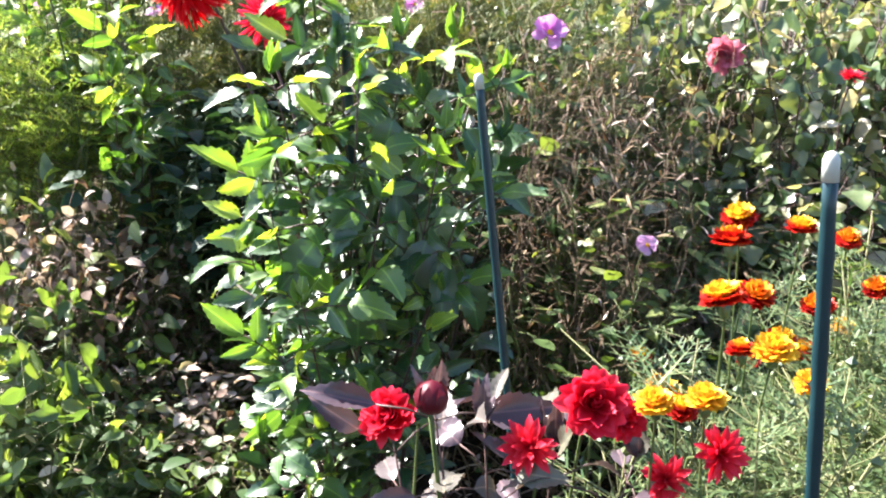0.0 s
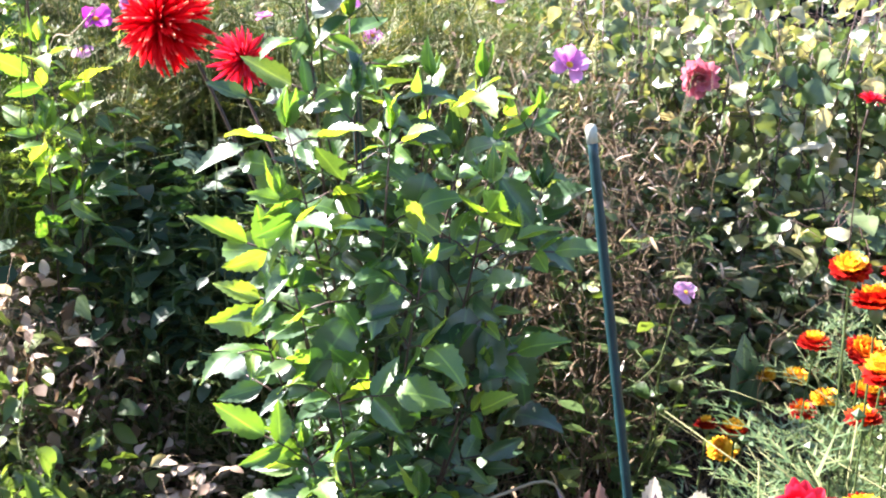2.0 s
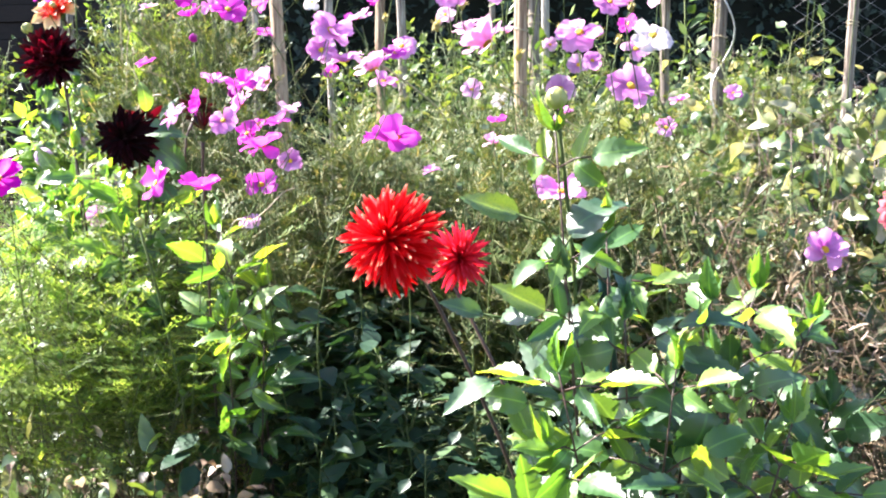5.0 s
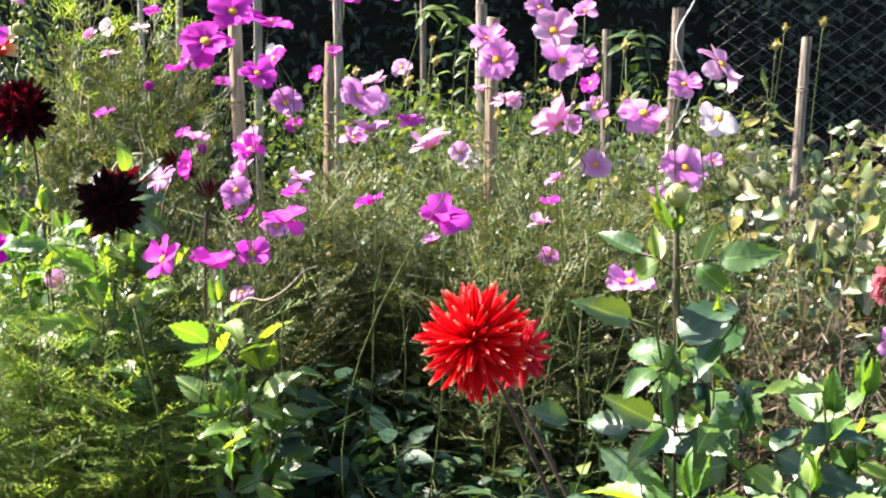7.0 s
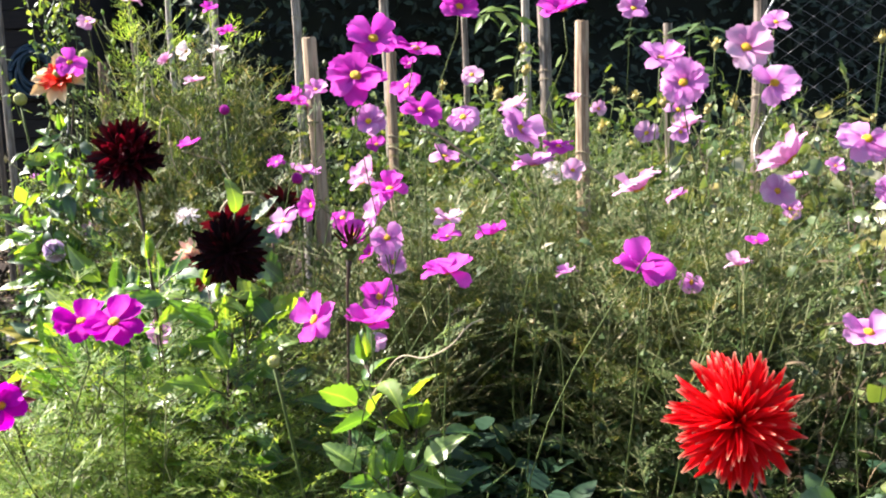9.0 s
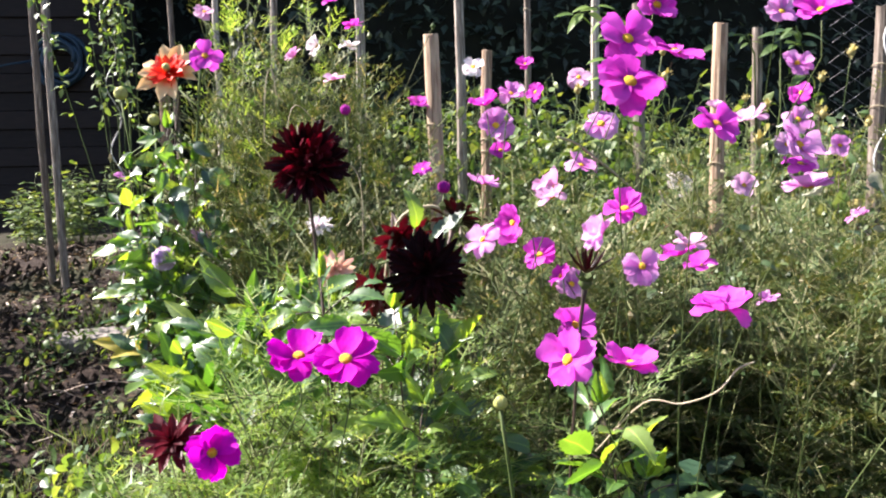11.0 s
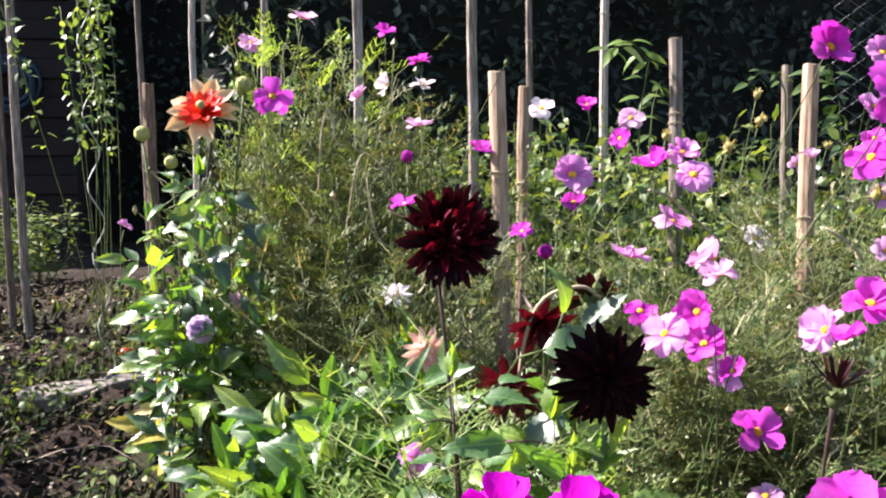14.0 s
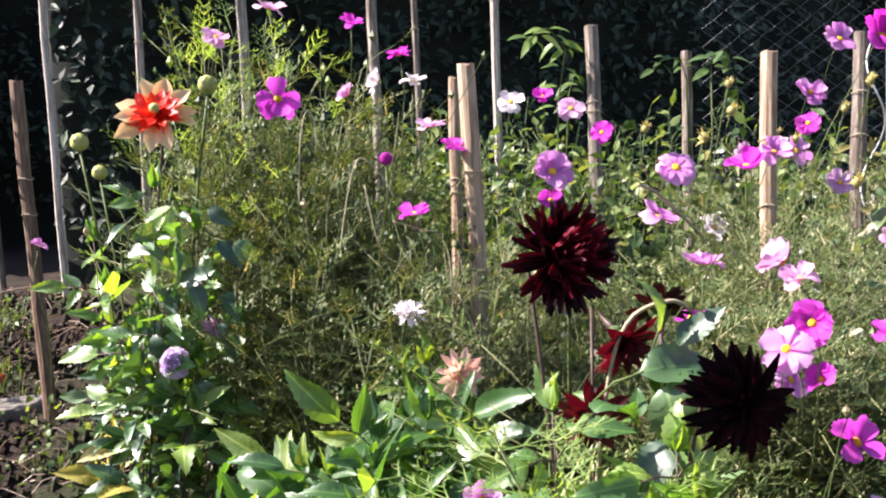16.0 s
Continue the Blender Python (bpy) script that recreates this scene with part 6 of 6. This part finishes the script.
def tomato(x, y, z, r_, mat, label):
    root = thing("tomato", (x, y, z), label, "tomato", "tomatoes")
    bm = bmesh.new()
    bmesh.ops.create_uvsphere(bm, u_segments=12, v_segments=8, radius=r_)
    for v in bm.verts:
        v.co.z *= 0.86
        v.co.z -= 0.25 * r_ * max(0, 1 - (v.co.xy.length / (0.5 * r_))) * (1 if v.co.z > 0 else 0)
    part("fruit", bm, mat, root, smooth=True)
    s = Soup()
    s.tube([(0, 0, 0.55 * r_), (0.004, 0, r_ * 1.2), (0.02, 0.01, r_ * 2.2)], 0.0016, 5)
    for k in range(5):
        a = 2 * math.pi * k / 5
        vs, fs = blade(quill_profile, 3, arch=-0.8)
        s.put(vs, fs, Matrix.Translation((0, 0, 0.6 * r_)) @ Matrix.Rotation(a, 4, 'Z') @ Matrix.Scale(r_ * 0.9, 4))
    s.obj("calyx", M_STEM, root)


tomato(-1.645, 5.2, 0.815, 0.03, M_TOMATO_RED, "small ripe red tomato near the soil")
tomato(-1.76, 5.2, 0.85, 0.026, M_TOMATO_GREEN, "small unripe green tomato near the soil")


def litter(name, mat, count, twigs, lo, hi, label, seed, near=None):
    r = random.Random(seed)
    s = Soup()
    for _ in range(count):
        if r.random() < 0.55:
            x, y = r.uniform(-3.2, -1.2), r.uniform(2.2, 6.8)
        else:
            x, y = r.uniform(-1.4, 1.0), r.uniform(1.0, 2.6)
        if near:
            x, y = r.uniform(near[0], near[1]), r.uniform(near[2], near[3])
        d = rand_dir(r, 0.0)
        d.z *= 0.35
        vs, fs = small_leaf(r.uniform(lo, hi) * r.uniform(0.6, 1.0), d, Vector((r.gauss(0, .45), r.gauss(0, .45), 1)))
        z = ground_z(x, y) + 0.018
        s.add([v + Vector((x, y, z)) for v in vs], fs)
    for _ in range(twigs):
        x, y = (r.uniform(-3.0, -1.2), r.uniform(2.2, 6.5)) if r.random() < .5 else (r.uniform(-1.3, 0.8), r.uniform(1.2, 2.6))
        a, L = r.uniform(0, 3.14), r.uniform(0.04, 0.22)
        z = ground_z(x, y) + 0.02
        s.tube([(x, y, z), (x + L * .5 * math.cos(a), y + L * .5 * math.sin(a), z + r.uniform(0, .03)), (x + L * math.cos(a), y + L * math.sin(a), z + r.uniform(-.01, .04))], r.uniform(0.001, 0.003), 3)
    ob = s.obj(name, mat, None, smooth=False)
    tagged(ob, label, "leaf litter", kind="stuff")


litter("leaf_litter", M_DRY, 7000, 500, 0.012, 0.045, "dry brown leaves and twigs scattered on the soil", 77)
litter("pale_litter", M_PALE_DRY, 2600, 350, 0.010, 0.034, "bleached beige leaf scraps and straw on the soil", 79)
litter("dry_mulch", M_PALE_DRY, 3200, 150, 0.012, 0.04, "thick layer of pale dry leaves under the dahlias", 80, (-1.1, -0.42, 1.6, 2.6))


def soil_clods():
    """Crumbs and clods of soil that break up the surface of the path."""
    r = random.Random(81)
    s = Soup()
    for _ in range(9000):
        x, y = (r.uniform(-3.0, -1.15), r.uniform(2.6, 6.6)) if r.random() < 0.8 else (r.uniform(-1.3, 0.5), r.uniform(1.2, 2.8))
        q = 0.006 + 0.028 * r.random() ** 3
        c = Vector((x, y, ground_z(x, y) + 0.3 * q))
        vs = [c + Vector(v) * q * r.uniform(0.7, 1.25) for v in ((1, 0.2, 0), (0.1, 1, 0.1), (-1, 0.1, -0.1), (-0.1, -1, 0), (0.2, 0.1, 0.9), (0, 0, -0.7))]
        s.add(vs, [(i, (i + 1) % 4, 4) for i in range(4)] + [((i + 1) % 4, i, 5) for i in range(4)])
    ob = s.obj("soil_clods", M_SOIL, None, smooth=False)
    tagged(ob, "crumbled clods of dark soil on the path", "soil", kind="stuff")


soil_clods()


def grass():
    r = random.Random(78)
    s = Soup()
    for _ in range(190):
        x, y = r.uniform(-3.0, -1.5), r.uniform(3.0, 6.2)
        if noise.noise((x * 1.6, y * 1.6, 5)) < -0.02:
            continue
        for _ in range(22):
            px, py = x + r.gauss(0, .035), y + r.gauss(0, .035)
            L = r.uniform(0.03, 0.09)
            a = r.uniform(0, 6.28)
            b = Vector((px, py, ground_z(px, py)))
            tip = b + Vector((0.5 * L * math.cos(a), 0.5 * L * math.sin(a), L))
            w = Vector((-math.sin(a), math.cos(a), 0)) * 0.0018
            mid = b.lerp(tip, .55) + Vector((0, 0, L * .12))
            s.add([b - w, b + w, mid + w * .8, mid - w * .8, tip], [(0, 1, 2, 3), (3, 2, 4)])
    ob = s.obj("grass", M_WEED, None, smooth=False)
    tagged(ob, "thin green grass tufts on the garden path", "grass", kind="stuff")


grass()


def dry_stalk(points, r_, label):
    root = thing("dry_stalk", points[0], label, "dry stem", "dry stalks")
    s = Soup()
    b = Vector(points[0])
    pts = [Vector(p) - b for p in points]
    fine = []
    for i in range(len(pts) - 1):
        p0, p1, p2, p3 = pts[max(i - 1, 0)], pts[i], pts[i + 1], pts[min(i + 2, len(pts) - 1)]
        for q in range(5):
            t = q / 5
            fine.append(0.5 * ((2 * p1) + (p2 - p0) * t + (2 * p0 - 5 * p1 + 4 * p2 - p3) * t * t + (3 * p1 - p0 - 3 * p2 + p3) * t ** 3))
    fine.append(pts[-1])
    s.tube(fine, r_, 5)
    s.obj("stalk", M_PALE_STALK, root)


PALE_STALK = "thin pale dried flower stalk"
dry_stalk([(-0.86, 2.3, 1.0), (-0.85, 2.26, 1.27), (-0.83, 2.24, 1.37), (-0.785, 2.22, 1.395), (-0.755, 2.22, 1.38)], 0.0026, PALE_STALK)
dry_stalk([(-1.045, 2.88, 1.5), (-1.04, 2.87, 1.6), (-1.03, 2.86, 1.65), (-1.02, 2.85, 1.636), (-1.017, 2.85, 1.601), (-1.004, 2.85, 1.586)], 0.0014, PALE_STALK)
dry_stalk([(-1.01, 2.78, 1.42), (-0.985, 2.75, 1.565), (-0.944, 2.75, 1.544), (-0.924, 2.75, 1.507)], 0.001, PALE_STALK)
dry_stalk([(-0.975, 2.74, 1.53), (-0.968, 2.72, 1.457), (-0.952, 2.72, 1.419), (-0.915, 2.72, 1.399)], 0.001, PALE_STALK)
dry_stalk([(-0.62, 1.92, 1.1), (-0.58, 1.86, 1.175), (-0.545, 1.83, 1.18), (-0.515, 1.8, 1.20), (-0.49, 1.8, 1.225), (-0.47, 1.8, 1.232)], 0.0011, PALE_STALK)
dry_stalk([(0.25, 1.3, 0.5), (0.2, 1.25, 0.62), (0.12, 1.2, 0.63), (0.08, 1.18, 0.62)], 0.002, PALE_STALK)
dry_stalk([(-0.3, 3.0, 1.2), (-0.2, 2.9, 1.33), (-0.35, 2.85, 1.47), (-0.42, 2.83, 1.5)], 0.003, PALE_STALK)
dry_stalk([(0.15, 2.9, 1.2), (0.02, 2.8, 1.36), (-0.06, 2.8, 1.42)], 0.003, PALE_STALK)
dry_stalk([(-1.5, 2.6, 0.42), (-1.2, 2.45, 0.62), (-1.05, 2.4, 0.6)], 0.003, PALE_STALK)
dry_stalk([(-0.854, 2.72, 1.2), (-0.854, 2.7, 1.277), (-0.854, 2.7, 1.40), (-0.87, 2.7, 1.447), (-0.904, 2.7, 1.459), (-0.945, 2.7, 1.474)], 0.0013, PALE_STALK)
dry_stalk([(-0.806, 2.72, 1.16), (-0.808, 2.7, 1.236), (-0.817, 2.7, 1.292), (-0.842, 2.7, 1.352)], 0.0013, PALE_STALK)
dry_stalk([(0.36, 3.02, 1.1), (0.34, 3.0, 1.2), (0.218, 3.0, 1.276), (0.138, 3.0, 1.326)], 0.002, PALE_STALK)
dry_stalk([(0.06, 2.92, 1.15), (0.03, 2.9, 1.27), (-0.124, 2.9, 1.328), (-0.163, 2.9, 1.375)], 0.002, PALE_STALK)
dry_stalk([(-0.85, 1.92, 0.27), (-0.74, 1.9, 0.63), (-0.656, 1.9, 0.678), (-0.55, 1.9, 0.69)], 0.004, "pale broken stalk leaning over dry plants")
dry_stalk([(-0.8, 1.8, 0.26), (-0.70, 1.8, 0.6), (-0.62, 1.8, 0.641), (-0.50, 1.8, 0.667)], 0.003, "pale broken stalk leaning over dry plants")
dry_stalk([(-0.95, 2.02, 0.28), (-0.88, 2.0, 0.5), (-0.689, 2.0, 0.538), (-0.49, 2.0, 0.577)], 0.003, "pale broken stalk leaning over dry plants")


def broad_leaf(x, y, z, size, label):
    """A single upright oval leaf on a stalk."""
    root = thing("broad_leaf_plant", (x, y, ground_z(x, y)), label, "plant")
    h = z - ground_z(x, y)
    s = Soup()
    s.tube([(0, 0, -0.03), (0.004, 0, h * 0.4), (0, 0, h - size * 0.45)], 0.003, 5)
    s.obj("stalk", M_STEM, root)
    for ang, k in ((0.0, 1.0), (2.2, 0.7), (4.0, 0.75)):
        d = Vector((0.35 * math.sin(ang), 0.35 * math.cos(ang) * (k < 1), 1.0))
        m = Matrix.Translation((0, 0, h - size * 0.5)) @ frame_of(d, Vector((0.2, -1, 0.2))) @ Matrix.Diagonal((size * k * 0.9, size * k, size * k, 1))
        piece("leaf", LEAF_DOCK, m, root)


LEAF_DOCK = shared("leaf", blade(leaf_profile, 10, arch=-0.25, fold=0.12, cols=2, wave=0.05), M_DAHLIA)
broad_leaf(0.75, 1.952, 0.536, 0.16, "upright plant with broad dark green oval leaves")


def vine():
    """Leaves that hang about the top of the far spiral support."""
    r = random.Random(91)
    root = thing("climbing_vine", (-1.70, 5.0, ground_z(-1.70, 5.0)), "climbing vine with small pale green leaves on a spiral support", "vine")
    s, lf = Soup(), Soup()
    for k in range(9):
        tip = Vector((r.gauss(-0.02, .13), r.gauss(-0.04, .06), r.uniform(1.3, 1.9)))
        pts = bend((r.gauss(0, .03), r.gauss(0, .03), -0.03), tip, 0.3, 8, Vector((r.gauss(0, .04), r.gauss(0, .04), 0)))
        s.tube(pts, 0.0018, 4)
        for j in range(42):
            t = r.uniform(0.62, 1.0)
            i = min(7, int(t * 8))
            p = pts[i].lerp(pts[i + 1], t * 8 - i)
            d = rand_dir(r, -0.3)
            vs, fs = blade(leaf_profile, 4, arch=-0.6, fold=0.2, wave=0.15, phase=k + j)
            lf.put(vs, fs, Matrix.Translation(p + d * 0.02) @ frame_of(d, Vector((r.gauss(0, .5), -0.3, 1))) @ Matrix.Scale(r.uniform(0.022, 0.048), 4))
    s.obj("stem", M_STEM, root)
    lf.obj("foliage", M_DAHLIA_VINE, root)["kind"] = "stuff"


vine()


def leafy_shoot(points, pairs, size, mat, label, seed, name="leafy_shoot"):
    """A bowed shoot with pairs of leaves along its upper part."""
    r = random.Random(seed)
    b = Vector(points[0])
    root = thing(name, b, label, "shoot", "shoots at the back")
    pts = [Vector(p) - b for p in points]
    s, lf = Soup(), Soup()
    s.tube(pts, [0.004 - 0.003 * i / (len(pts) - 1) for i in range(len(pts))], 5)
    for k in range(pairs):
        t = 0.35 + 0.65 * (k + 0.5) / pairs
        q = t * (len(pts) - 1)
        i = min(len(pts) - 2, int(q))
        p = pts[i].lerp(pts[i + 1], q - i)
        for sg in (-1, 1):
            d = Vector((sg * 0.9, r.gauss(-0.2, .4), r.uniform(-0.7, 0.3)))
            vs, fs = blade(long_leaf_profile, 5, arch=-0.7, fold=0.25, wave=0.06, phase=r.random() * 6)
            lf.put(vs, fs, Matrix.Translation(p + d.normalized() * size * 0.15) @ frame_of(d, Vector((r.gauss(0, .4), -0.5, 0.8))) @ Matrix.Scale(size * r.uniform(0.7, 1.2), 4))
    s.obj("stem", M_STEM, root)
    lf.obj("leaves", mat, root)


leafy_shoot([(0.08, 4.0, 1.2), (0.06, 4.0, 1.5), (0.07, 4.0, 1.72), (0.09, 3.98, 1.88), (0.02, 3.96, 1.94), (-0.06, 3.95, 1.9)], 9, 0.075, M_FENNEL, "bright green feathery shoot arching before the dark hedge", 1)
leafy_shoot([(0.14, 4.05, 1.2), (0.12, 4.05, 1.55), (0.13, 4.04, 1.74), (0.15, 4.03, 1.82)], 6, 0.06, M_WEED, "green leafy shoot beside a wooden stake", 2)
leafy_shoot([(0.74, 4.2, 1.1), (0.80, 4.19, 1.6), (0.79, 4.18, 1.86), (0.84, 4.16, 1.90), (0.88, 4.15, 1.76), (0.89, 4.15, 1.6)], 10, 0.085, M_DAHLIA_VINE, "climbing bean shoot with broad leaves hanging over a stake", 3)
leafy_shoot([(0.72, 4.22, 1.5), (0.70, 4.2, 1.80), (0.66, 4.18, 1.87), (0.58, 4.16, 1.87), (0.52, 4.15, 1.82)], 6, 0.055, M_DAHLIA_VINE, "thin bean shoot reaching past a wooden stake", 4)


SCALE = shared("scale", blade(quill_profile, 2, arch=0.3), M_SEED)


def seed_head(x, y, z, d, seed):
    """A spent flower: a ball of pointed dry scales on a stalk."""
    r = random.Random(seed)
    fx, fy = x + r.gauss(0, .04), y + r.uniform(0.05, 0.15)
    fz = z - 0.45
    root = thing("seed_head", (fx, fy, fz), "spent cosmos flower with a spiky beige seed head", "seed head", "seed heads")
    c = Vector((x - fx, y - fy, z - fz))
    s = Soup()
    s.tube(bend((0, 0, 0), c, 0.35, 6), 0.0013, 4)
    s.obj("stem", M_STEM, root)
    h = Soup()
    h.tube([c + Vector((0, 0, -0.3 * d)), c, c + Vector((0, 0, 0.25 * d))], [0.1 * d, 0.28 * d, 0.12 * d], 7)
    head = h.obj("head", M_SEED, root)
    for k in range(16):
        dl = rand_dir(r, 0.5)
        piece("scale", SCALE, Matrix.Translation(c) @ frame_of(dl, Vector((0.1, -0.2, 1))) @ Matrix.Diagonal((d * 1.2, d * 0.55, d * 0.5, 1)), head)


SEEDS = ((0.804, 2.9, 1.736), (0.913, 2.9, 1.751), (0.779, 2.9, 1.688), (0.755, 2.9, 1.485), (0.22, 2.9, 1.551),
         (-0.023, 2.7, 1.486), (0.225, 2.7, 1.518), (0.121, 2.7, 1.537), (0.291, 2.7, 1.531), (-0.156, 2.9, 1.687),
         (-0.149, 2.9, 1.634), (-0.218, 2.9, 1.582), (-0.354, 2.9, 1.604), (0.343, 3.1, 1.639), (0.422, 3.1, 1.702),
         (0.139, 3.1, 1.589), (0.194, 3.1, 1.572))
for k, (x, y, z) in enumerate(SEEDS):
    seed_head(x, y, z, 0.03 + 0.006 * (k % 3), 700 + k)
